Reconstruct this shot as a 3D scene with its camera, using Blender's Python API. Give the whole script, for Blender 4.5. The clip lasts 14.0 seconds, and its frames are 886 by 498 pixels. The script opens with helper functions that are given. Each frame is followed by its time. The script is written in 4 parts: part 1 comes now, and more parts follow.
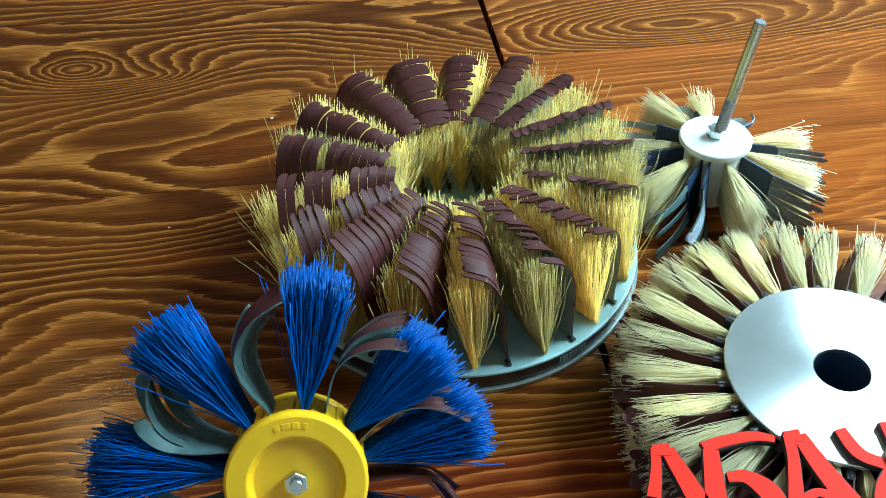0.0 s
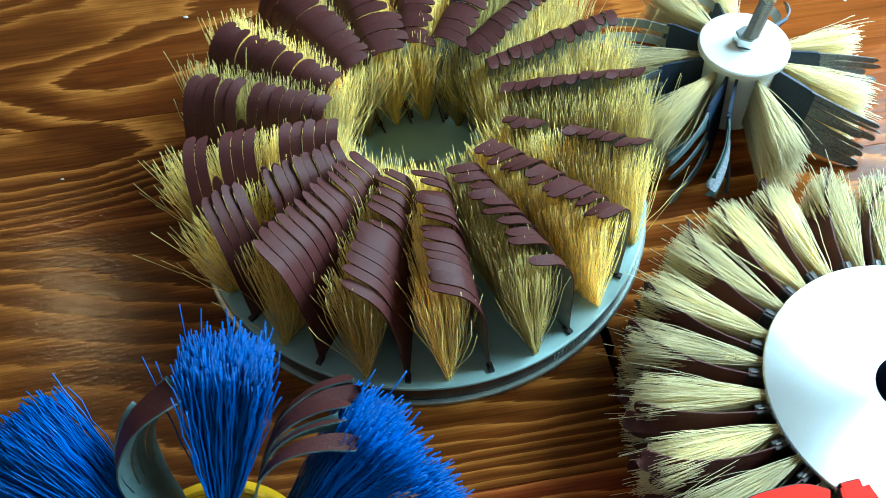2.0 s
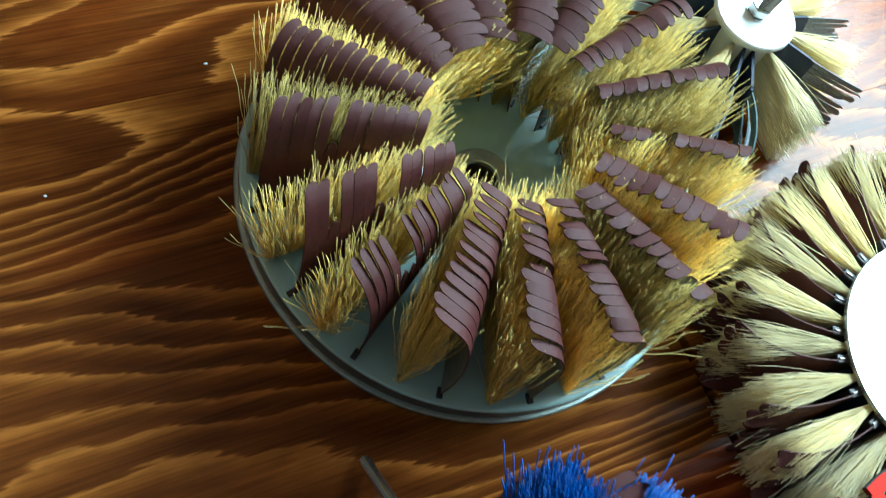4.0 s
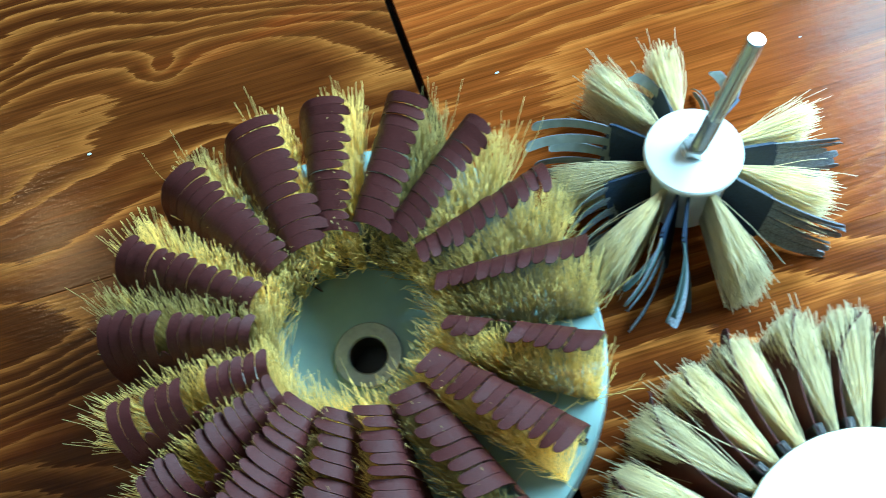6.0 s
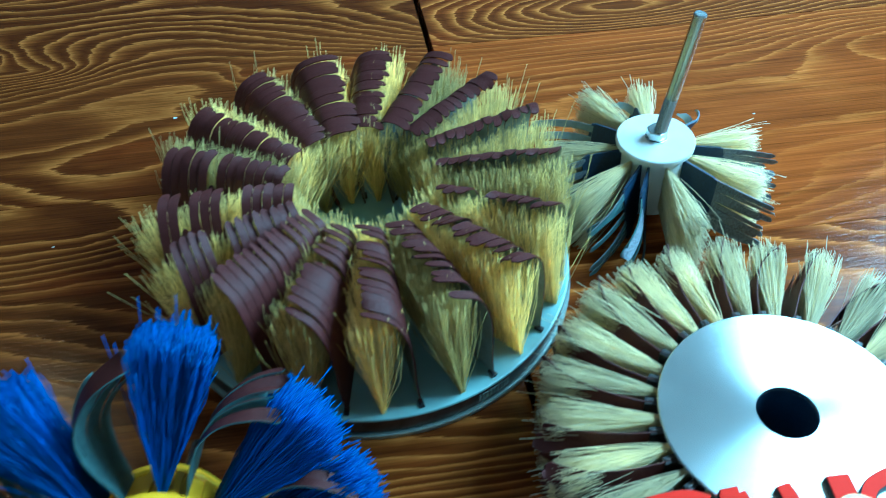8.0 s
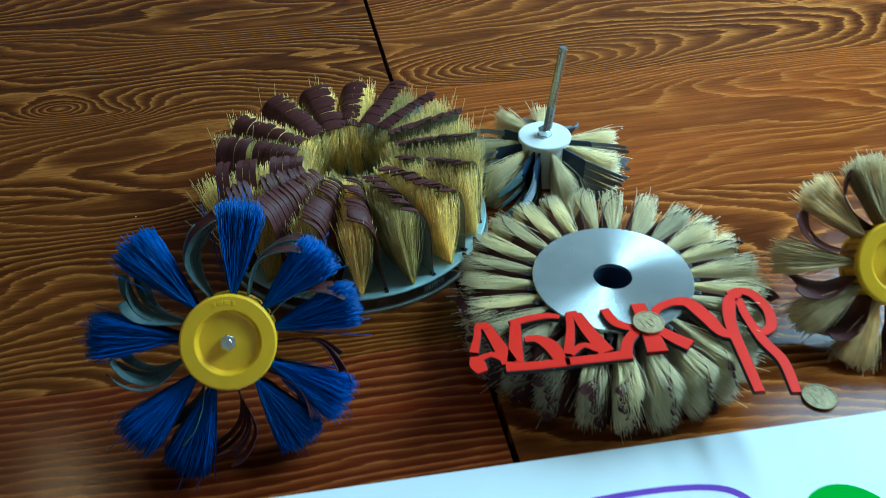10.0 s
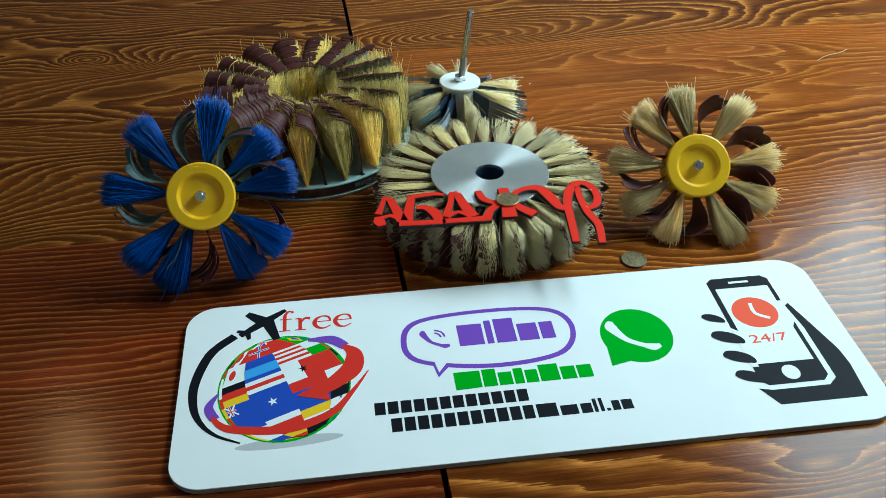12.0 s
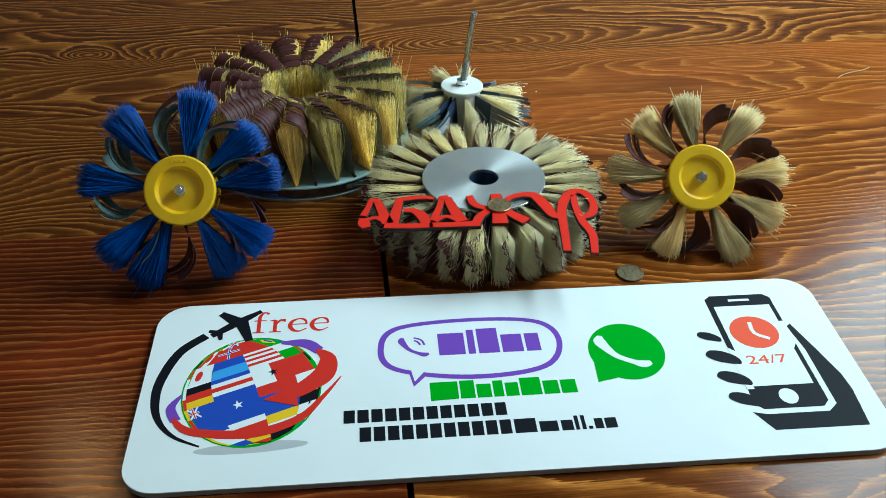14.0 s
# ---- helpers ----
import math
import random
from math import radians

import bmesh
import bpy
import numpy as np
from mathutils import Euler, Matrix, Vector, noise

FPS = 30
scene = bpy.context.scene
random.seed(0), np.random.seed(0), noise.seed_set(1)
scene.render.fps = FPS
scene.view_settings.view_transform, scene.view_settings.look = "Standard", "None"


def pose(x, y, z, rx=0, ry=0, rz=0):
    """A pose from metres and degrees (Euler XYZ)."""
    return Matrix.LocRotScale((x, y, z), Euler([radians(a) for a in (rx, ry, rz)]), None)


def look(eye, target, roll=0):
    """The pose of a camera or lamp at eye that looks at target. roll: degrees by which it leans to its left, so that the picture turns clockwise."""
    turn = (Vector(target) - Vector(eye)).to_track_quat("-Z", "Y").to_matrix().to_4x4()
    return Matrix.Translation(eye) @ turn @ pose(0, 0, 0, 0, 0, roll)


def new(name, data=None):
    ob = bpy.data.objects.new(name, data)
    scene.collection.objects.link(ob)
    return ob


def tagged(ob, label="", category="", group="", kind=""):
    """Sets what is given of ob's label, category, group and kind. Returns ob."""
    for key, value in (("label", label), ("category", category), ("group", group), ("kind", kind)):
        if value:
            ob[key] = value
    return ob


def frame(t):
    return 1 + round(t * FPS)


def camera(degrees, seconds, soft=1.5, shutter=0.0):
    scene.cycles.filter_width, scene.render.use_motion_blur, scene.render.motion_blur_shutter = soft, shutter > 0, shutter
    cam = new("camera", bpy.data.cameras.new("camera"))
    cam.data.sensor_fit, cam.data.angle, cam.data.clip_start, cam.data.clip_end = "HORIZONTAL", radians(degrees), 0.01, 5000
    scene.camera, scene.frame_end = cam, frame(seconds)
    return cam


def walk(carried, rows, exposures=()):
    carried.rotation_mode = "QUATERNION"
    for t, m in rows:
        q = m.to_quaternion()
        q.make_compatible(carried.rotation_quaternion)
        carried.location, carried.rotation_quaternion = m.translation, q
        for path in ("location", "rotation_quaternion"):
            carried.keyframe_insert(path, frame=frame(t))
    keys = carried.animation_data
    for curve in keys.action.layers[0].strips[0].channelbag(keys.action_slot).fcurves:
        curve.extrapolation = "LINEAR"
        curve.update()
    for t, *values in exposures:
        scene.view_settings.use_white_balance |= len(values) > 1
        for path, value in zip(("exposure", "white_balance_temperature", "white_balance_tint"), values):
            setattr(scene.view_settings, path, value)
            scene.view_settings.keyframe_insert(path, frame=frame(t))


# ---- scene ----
cam = camera(49.9, 14.0, soft=0.8, shutter=0.35)
PATH = [
    (0, (-0.007, 0.048, 0.439), (0.129, 1.499, -0.931), -1.6),
    (0.5, (0.018, 0.067, 0.444), (0.084, 1.476, -0.974), -3.6),
    (1, (0.06, 0.119, 0.442), (-0.013, 1.418, -1.077), -8.7),
    (1.5, (0.071, 0.164, 0.433), (-0.016, 1.357, -1.17), -9.7),
    (2, (0.017, 0.196, 0.41), (0.156, 1.323, -1.236), -2.4),
    (2.2, (-0.015, 0.212, 0.404), (0.273, 1.288, -1.257), 3.3),
    (4.3, (-0.159, 0.38, 0.426), (0.588, 0.925, -1.348), 33.8),
    (4.5, (-0.152, 0.401, 0.44), (0.566, 0.96, -1.341), 31.8),
    (5, (-0.107, 0.421, 0.46), (0.476, 1.03, -1.354), 23.4),
    (5.5, (-0.024, 0.396, 0.46), (0.253, 1.111, -1.387), 2.3),
    (6, (0.077, 0.351, 0.467), (0.158, 1.161, -1.36), -11.7),
    (6.5, (0.106, 0.3, 0.469), (0.141, 1.271, -1.28), -13.2),
    (7, (0.102, 0.247, 0.48), (0.152, 1.378, -1.168), -8.2),
    (7.5, (0.084, 0.181, 0.452), (0.187, 1.486, -1.061), -3.6),
    (8, (0.036, 0.11, 0.421), (0.221, 1.5, -1.005), -1.0),
    (8.2, (0.015, 0.086, 0.418), (0.227, 1.504, -0.976), -0.3),
    (10.3, (0.022, -0.238, 0.523), (0.261, 1.313, -0.717), -1.4),
    (10.5, (0.031, -0.281, 0.528), (0.248, 1.271, -0.714), -1.5),
    (11, (0.052, -0.38, 0.552), (0.249, 1.188, -0.673), -1.2),
    (11.5, (0.065, -0.449, 0.563), (0.275, 1.125, -0.652), -0.5),
    (12, (0.074, -0.464, 0.567), (0.281, 1.122, -0.634), -0.5),
    (12.5, (0.079, -0.457, 0.563), (0.28, 1.13, -0.637), -0.6),
    (13, (0.1, -0.439, 0.534), (0.254, 1.171, -0.643), -0.6),
    (13.5, (0.117, -0.442, 0.532), (0.247, 1.174, -0.639), -0.4),
    (14, (0.115, -0.447, 0.533), (0.265, 1.172, -0.632), 0.3),
]
EXPOSURES = [(0, 0.35, 5400, -5), (1.5, 0.33, 5300, -5), (2.2, 0.36, 5400, -4), (4.5, 0.5, 5900, 3), (5, 0.8, 6300, 8), (5.5, 0.7, 5700, 0), (6.5, -0.05, 4300, -12), (8, 0.0, 4050, -19), (10.5, -0.6, 5200, -5), (12.5, -0.58, 6100, 2), (14, -0.55, 6000, 2)]
walk(cam, [(t, look(eye, target, roll)) for t, eye, target, roll in PATH], EXPOSURES)

# ---- world, windows and lamps ----
world = bpy.data.worlds.new("sky_world")
scene.world = world
world.use_nodes = True
wn = world.node_tree.nodes
sky = wn.new("ShaderNodeTexSky")
sky.sky_type, sky.sun_disc = "NISHITA", False
sky.sun_elevation, sky.sun_rotation = radians(38), radians(120)
world.node_tree.links.new(sky.outputs[0], wn["Background"].inputs[0])
wn["Background"].inputs[1].default_value = 0.08

ROOM = (-1.7, 1.5, -1.9, 1.85, -0.75, 2.6)     # x0 x1 y0 y1 z0 z1
WIN_R = (0.15, 1.50, 0.72, 1.52)               # window in the right wall: y0 y1 z0 z1
WIN_F = (-0.98, -0.82, 1.9, 2.14)             # opening in the far wall for the warm lamp: x0 x1 z0 z1


def window_lamp(name, m, sx, sy, power, colour):
    data = bpy.data.lights.new(name, "AREA")
    data.shape, data.size, data.size_y, data.energy, data.color = "RECTANGLE", sx, sy, power, colour
    ob = new(name, data)
    ob.matrix_world = m
    return ob


DAY = (0.76, 0.94, 1.0)
window_lamp("daylight_right", look((ROOM[1] - 0.2, 0.825, 1.12), (ROOM[1] - 1.02, 0.825, 0.55)), 1.33, 0.6, 76, DAY)
# unseen warm lamp, placed where glints on the left boards mirror it
window_lamp("glint_lamp", look((-0.9, ROOM[3] - 0.02, 2.02), (-0.9, 0, 2.02)), 0.14, 0.2, 8, (1.0, 0.55, 0.22))


# ---- materials ----
def material(name, colour=(0.5, 0.5, 0.5), rough=0.5, metal=0.0, vary=0.0, scale=200.0, bump=0.0, bscale=800.0, rand=0.0, sheen=0.0):
    """A principled material with mottling, fine relief and a change of tone from object to object."""
    m = bpy.data.materials.new(name)
    m.use_nodes = True
    nt = m.node_tree
    b = nt.nodes["Principled BSDF"]
    b.inputs["Base Color"].default_value = (*colour, 1)
    b.inputs["Roughness"].default_value, b.inputs["Metallic"].default_value = rough, metal
    if sheen:
        b.inputs["Sheen Weight"].default_value = sheen
    geo = nt.nodes.new("ShaderNodeTexCoord")
    if vary or rand:
        hsv = nt.nodes.new("ShaderNodeHueSaturation")
        hsv.inputs["Color"].default_value = (*colour, 1)
        n = nt.nodes.new("ShaderNodeTexNoise")
        n.inputs["Scale"].default_value, n.inputs["Detail"].default_value = scale, 4
        nt.links.new(geo.outputs["Object"], n.inputs["Vector"])
        r = nt.nodes.new("ShaderNodeMapRange")
        r.inputs["From Min"].default_value, r.inputs["From Max"].default_value = 0.25, 0.75
        r.inputs["To Min"].default_value, r.inputs["To Max"].default_value = 1 - vary, 1 + vary
        nt.links.new(n.outputs[0], r.inputs["Value"])
        out = r.outputs[0]
        if rand:
            inf = nt.nodes.new("ShaderNodeObjectInfo")
            isl = nt.nodes.new("ShaderNodeNewGeometry")
            for src in (inf.outputs["Random"], isl.outputs["Random Per Island"]):
                q = nt.nodes.new("ShaderNodeMapRange")
                q.inputs["To Min"].default_value, q.inputs["To Max"].default_value = 1 - rand, 1 + rand
                nt.links.new(src, q.inputs["Value"])
                mu = nt.nodes.new("ShaderNodeMath")
                mu.operation = "MULTIPLY"
                nt.links.new(out, mu.inputs[0]), nt.links.new(q.outputs[0], mu.inputs[1])
                out = mu.outputs[0]
        nt.links.new(out, hsv.inputs["Value"])
        nt.links.new(hsv.outputs[0], b.inputs["Base Color"])
    if bump:
        n = nt.nodes.new("ShaderNodeTexNoise")
        n.inputs["Scale"].default_value, n.inputs["Detail"].default_value = bscale, 3
        nt.links.new(geo.outputs["Object"], n.inputs["Vector"])
        bp = nt.nodes.new("ShaderNodeBump")
        bp.inputs["Strength"].default_value, bp.inputs["Distance"].default_value = bump, 0.0006
        nt.links.new(n.outputs[0], bp.inputs["Height"])
        nt.links.new(bp.outputs[0], b.inputs["Normal"])
    return m


GRIT = material("brown_grit", (0.064, 0.0155, 0.0145), 0.52, vary=0.3, scale=1400, bump=0.5, bscale=2500, rand=0.1)
GRIT_BACK = material("grit_backing", (0.2, 0.225, 0.2), 0.6, vary=0.25, scale=180, bump=0.1)
PALE_BACK = material("pale_backing", (0.075, 0.125, 0.125), 0.6, vary=0.3, scale=220, bump=0.1)
GREY_GRIT = material("grey_grit", (0.16, 0.18, 0.21), 0.5, vary=0.6, scale=900, bump=1.0, bscale=1600)
NAVY = material("navy_cloth", (0.012, 0.027, 0.062), 0.55, vary=0.3, scale=700, bump=0.3)
STRAW = material("natural_bristle", (0.94, 0.8, 0.34), 0.45, vary=0.15, scale=60, rand=0.3)
STRAW_PALE = material("pale_bristle", (1.0, 0.93, 0.66), 0.42, vary=0.1, scale=60, rand=0.14)
STRAW_WARM = material("warm_bristle", (0.98, 0.84, 0.5), 0.42, vary=0.15, scale=60, rand=0.2)
for bristle, sheer, glow in ((STRAW, 0.24, 0.55), (STRAW_WARM, 0.2, 0.5), (STRAW_PALE, 0.2, 0.55)):
    bt = bristle.node_tree
    pb, out = bt.nodes["Principled BSDF"], bt.nodes["Material Output"]
    tr, mx = bt.nodes.new("ShaderNodeBsdfTranslucent"), bt.nodes.new("ShaderNodeMixShader")
    bt.links.new(pb.inputs["Base Color"].links[0].from_socket, tr.inputs[0])
    mx.inputs[0].default_value = glow
    pb.inputs["Specular IOR Level"].default_value = 0.2
    clear, thin = bt.nodes.new("ShaderNodeBsdfTransparent"), bt.nodes.new("ShaderNodeMixShader")
    thin.inputs[0].default_value = sheer
    bt.links.new(pb.outputs[0], mx.inputs[1]), bt.links.new(tr.outputs[0], mx.inputs[2]), bt.links.new(mx.outputs[0], thin.inputs[1])
    bt.links.new(clear.outputs[0], thin.inputs[2]), bt.links.new(thin.outputs[0], out.inputs[0])
BLUE = material("blue_nylon", (0.001, 0.08, 0.38), 0.4, vary=0.15, scale=90, rand=0.3)
BLUE.node_tree.nodes["Principled BSDF"].inputs["Specular IOR Level"].default_value = 0.25
GRIT.node_tree.nodes["Principled BSDF"].inputs["Specular IOR Level"].default_value = 0.28
YELLOW = material("yellow_plastic", (0.93, 0.54, 0.004), 0.4, vary=0.06, scale=60, bump=0.08, bscale=300)
ALU = material("brushed_aluminium", (0.88, 0.93, 0.92), 0.26, 0.88, vary=0.08, scale=40)
ab = ALU.node_tree.nodes["Principled BSDF"]
ab.inputs["Anisotropic"].default_value = 0.85
at = ALU.node_tree.nodes.new("ShaderNodeTangent")
at.direction_type, at.axis = "RADIAL", "Z"
ALU.node_tree.links.new(at.outputs[0], ab.inputs["Tangent"])
STEEL = material("zinc_steel", (0.62, 0.66, 0.66), 0.26, 1.0, vary=0.12, scale=300, bump=0.1)
NUT = material("dull_steel", (0.36, 0.41, 0.38), 0.42, 0.85, vary=0.15, scale=300, bump=0.15)
DARK_STEEL = material("dark_steel", (0.1, 0.09, 0.085), 0.35, 0.9, vary=0.3, scale=120)
BLACK = material("black_clip", (0.012, 0.012, 0.014), 0.45, vary=0.3, scale=300)
WHITE_PLASTIC = material("white_plastic", (0.74, 0.78, 0.76), 0.35, vary=0.05, scale=80, bump=0.05)
PLATE = material("pale_plate", (0.3, 0.44, 0.43), 0.4, vary=0.12, scale=45, bump=0.05)
RED = material("red_acrylic", (0.66, 0.026, 0.014), 0.45, vary=0.05, scale=40)
RIM_DARK = material("dark_edge", (0.02, 0.018, 0.018), 0.7)
BRASS = material("coin_brass", (0.42, 0.33, 0.18), 0.38, 1.0, vary=0.3, scale=400, bump=0.3, bscale=500)
NICKEL = material("coin_nickel", (0.17, 0.14, 0.08), 0.5, 1.0, vary=0.35, scale=400, bump=0.4, bscale=500)
BOARD = material("white_board", (0.74, 0.79, 0.8), 0.5, vary=0.03, scale=15)
BOARD_EDGE = material("grey_board_edge", (0.32, 0.33, 0.34), 0.6)
INK = material("black_ink", (0.006, 0.008, 0.012), 0.55)
INK_RED = material("red_ink", (0.6, 0.03, 0.02), 0.55)
INK_CORAL = material("coral_ink", (0.76, 0.095, 0.045), 0.55)
INK_PURPLE = material("purple_ink", (0.16, 0.06, 0.42), 0.55)
INK_GREEN = material("green_ink", (0.005, 0.34, 0.006), 0.55)
INK_WHITE = material("white_ink", (0.74, 0.79, 0.8), 0.5)
INK_BLUE = material("blue_ink", (0.02, 0.07, 0.42), 0.4)
INK_SKY = material("sky_ink", (0.06, 0.33, 0.72), 0.4)
INK_YELLOW = material("yellow_ink", (0.78, 0.5, 0.02), 0.4)
INK_GREY = material("grey_ink", (0.45, 0.48, 0.5), 0.4)
# unseen room: pale surfaces add fill, dark walls hold reflections and fill back
WALL = material("wall_paint", (0.78, 0.76, 0.72), 0.9, vary=0.05, scale=8)
WALL_DARK = material("unseen_dark_wall", (0.13, 0.125, 0.12), 0.9, vary=0.05, scale=8)
CEILING = material("ceiling_paint", (0.85, 0.84, 0.82), 0.9, vary=0.03, scale=8)
for ink in (INK, INK_RED, INK_CORAL, INK_PURPLE, INK_GREEN, INK_BLUE, INK_SKY, INK_YELLOW, INK_WHITE, BOARD, RED):
    ink.node_tree.nodes["Principled BSDF"].inputs["Specular IOR Level"].default_value = 0.06
FLOOR = material("floor_boards", (0.12, 0.08, 0.05), 0.6, vary=0.3, scale=6)


def wood(name, show_lo, show_hi, plain, gain, rings, swirl, hue):
    """Stained, brushed pine: growth rings round knots, fine fibres along x, a satin varnish."""
    m = bpy.data.materials.new(name)
    m.use_nodes = True
    nt = m.node_tree
    N, link = nt.nodes.new, nt.links.new
    b = nt.nodes["Principled BSDF"]

    def math_node(op, a, c=None, clamp=False):
        n = N("ShaderNodeMath")
        n.operation, n.use_clamp = op, clamp
        for k, v in enumerate((a, c)):
            if v is None:
                continue
            if isinstance(v, (int, float)):
                n.inputs[k].default_value = v
            else:
                link(v, n.inputs[k])
        return n.outputs[0]

    pos = N("ShaderNodeNewGeometry").outputs["Position"]
    rnd = N("ShaderNodeObjectInfo").outputs["Random"]
    sep = N("ShaderNodeSeparateXYZ")
    link(pos, sep.inputs[0])
    px, py = sep.outputs[0], sep.outputs[1]

    def stretched(sx, sy, off):
        c = N("ShaderNodeCombineXYZ")
        link(math_node("MULTIPLY", px, sx), c.inputs[0])
        link(math_node("MULTIPLY", py, sy), c.inputs[1])
        link(math_node("MULTIPLY", rnd, off), c.inputs[2])
        return c.outputs[0]

    def tex(vec, scale, detail, dist=0.0):
        n = N("ShaderNodeTexNoise")
        n.inputs["Scale"].default_value, n.inputs["Detail"].default_value, n.inputs["Distortion"].default_value = scale, detail, dist
        link(vec, n.inputs["Vector"])
        return n.outputs[0]

    field = math_node("MULTIPLY", tex(stretched(2.0, 6.5, 37.0), 1.0, 1.0, 0.2), swirl)
    field = math_node("ADD", field, math_node("MULTIPLY", py, rings))
    field = math_node("ADD", field, math_node("MULTIPLY", tex(stretched(7.0, 14.0, 19.0), 1.0, 2.0), 1.6))
    # knots: x, y, strength, half-length, half-width
    for kx, ky, ks, lx, ly in KNOTS:
        dx = math_node("MULTIPLY", math_node("SUBTRACT", px, kx), 1 / lx)
        dy = math_node("MULTIPLY", math_node("SUBTRACT", py, ky), 1 / ly)
        d2 = math_node("ADD", math_node("MULTIPLY", dx, dx), math_node("MULTIPLY", dy, dy))
        bell = math_node("DIVIDE", ks, math_node("ADD", 1.0, d2))
        field = math_node("ADD", field, bell)
    wob = math_node("ADD", tex(stretched(26, 90, 11.0), 1.0, 3), math_node("MULTIPLY", tex(stretched(30, 700, 13.0), 1.0, 3), 0.55))
    field = math_node("ADD", field, math_node("MULTIPLY", wob, 0.7))
    ring = math_node("FRACT", field)
    ramp = N("ShaderNodeValToRGB")
    link(ring, ramp.inputs[0])
    e = ramp.color_ramp.elements
    e[0].position, e[0].color = 0.0, (0.08, 0.021, 0.0035, 1)
    e[1].position, e[1].color = 1.0, (0.08, 0.022, 0.0035, 1)
    for p, c in ((0.28, (0.06, 0.0145, 0.0024, 1)), (0.5, (0.105, 0.029, 0.0048, 1)), (0.7, (0.185, 0.06, 0.0098, 1)), (0.86, (0.33, 0.122, 0.021, 1)), (0.915, (0.4, 0.152, 0.028, 1)), (0.96, (0.14, 0.043, 0.0075, 1))):
        k = ramp.color_ramp.elements.new(p)
        k.color = c
    fibre = math_node("ADD", math_node("MULTIPLY", tex(stretched(14, 900, 5.0), 1.0, 4), 0.6), math_node("MULTIPLY", tex(stretched(7, 150, 9.0), 1.0, 4), 0.4))
    patch = tex(stretched(2.5, 9, 3.0), 1.0, 3, 0.4)
    # how strongly the rings show changes over the boards
    mix = N("ShaderNodeMix")
    mix.data_type = "RGBA"
    show = N("ShaderNodeMapRange")
    link(patch, show.inputs["Value"])
    show.inputs["From Min"].default_value, show.inputs["From Max"].default_value = 0.38, 0.68
    show.inputs["To Min"].default_value, show.inputs["To Max"].default_value = show_lo, show_hi
    link(show.outputs[0], mix.inputs["Factor"])
    link(ramp.outputs[0], mix.inputs["A"])
    red = N("ShaderNodeMix")
    red.data_type = "RGBA"
    blotch = N("ShaderNodeMapRange")
    link(tex(stretched(4.0, 13, 23.0), 1.0, 2, 0.6), blotch.inputs["Value"])
    blotch.inputs["From Min"].default_value, blotch.inputs["From Max"].default_value = 0.6, 0.68
    link(blotch.outputs[0], red.inputs["Factor"])
    red.inputs["A"].default_value, red.inputs["B"].default_value = (*plain, 1), (0.24, 0.046, 0.006, 1)
    link(red.outputs["Result"], mix.inputs["B"])
    hsv = N("ShaderNodeHueSaturation")
    link(mix.outputs["Result"], hsv.inputs["Color"])
    hsv.inputs["Hue"].default_value = hue
    tone = math_node("ADD", math_node("MULTIPLY", fibre, 2.3), math_node("ADD", math_node("MULTIPLY", rnd, 0.2), -0.27))
    link(math_node("MULTIPLY", tone, gain), hsv.inputs["Value"])
    link(hsv.outputs[0], b.inputs["Base Color"])
    rough = math_node("ADD", 0.07, math_node("MULTIPLY", fibre, 0.17))
    link(rough, b.inputs["Roughness"])
    b.inputs["Specular IOR Level"].default_value = 0.13
    height = math_node("ADD", math_node("ADD", math_node("MULTIPLY", ring, 0.15), math_node("MULTIPLY", fibre, 0.3)), math_node("MULTIPLY", tex(stretched(150, 480, 0.0), 1.0, 1), 0.5))
    bp = N("ShaderNodeBump")
    bp.inputs["Strength"].default_value, bp.inputs["Distance"].default_value = 0.3, 0.0008
    link(height, bp.inputs["Height"])
    link(bp.outputs[0], b.inputs["Normal"])
    return m


KNOTS = ((-0.249, 0.777, 7.0, 0.035, 0.02), (-0.03, 0.727, 2.2, 0.016, 0.012), (-0.005, 0.655, 2.2, 0.022, 0.012), (-0.19, 0.757, 5.0, 0.05, 0.016),
         (0.27, 0.775, 9.0, 0.16, 0.035), (0.62, 0.60, 4.0, 0.12, 0.02), (-0.33, 0.60, 3.0, 0.08, 0.015), (0.42, -0.03, 4.0, 0.05, 0.015), (0.46, 0.405, 10.0, 0.13, 0.045))
WOOD = wood("stained_pine", 0.0, 0.5, (0.16, 0.047, 0.0078), 0.88, 56.0, 24.0, 0.5)
# WOOD again, brightened for the far right boards where more daylight falls
WOOD_LIT = wood("lit_stained_pine", 0.0, 0.5, (0.18, 0.053, 0.0085), 1.15, 56.0, 24.0, 0.5)
WOOD_DARK = wood("dark_stained_pine", 0.2, 0.6, (0.13, 0.031, 0.0055), 0.85, 120.0, 9.0, 0.487)
# orange stain of its own; gain also raised for the stronger light at right
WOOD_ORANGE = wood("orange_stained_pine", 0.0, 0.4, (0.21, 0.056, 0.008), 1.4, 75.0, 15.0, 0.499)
WOOD_RED = wood("red_stained_pine", 0.45, 0.9, (0.22, 0.052, 0.0075), 1.2, 56.0, 24.0, 0.502)


# ---- mesh helpers ----
def mesh_of(name, verts, faces, mats, idx=None, smooth=True):
    me = bpy.data.meshes.new(name)
    me.from_pydata([tuple(v) for v in verts], [], [tuple(f) for f in faces])
    for m in mats:
        me.materials.append(m)
    if idx is not None:
        me.polygons.foreach_set("material_index", np.asarray(idx, dtype=np.int32))
    if smooth:
        me.polygons.foreach_set("use_smooth", np.ones(len(me.polygons), dtype=bool))
    me.update()
    return me


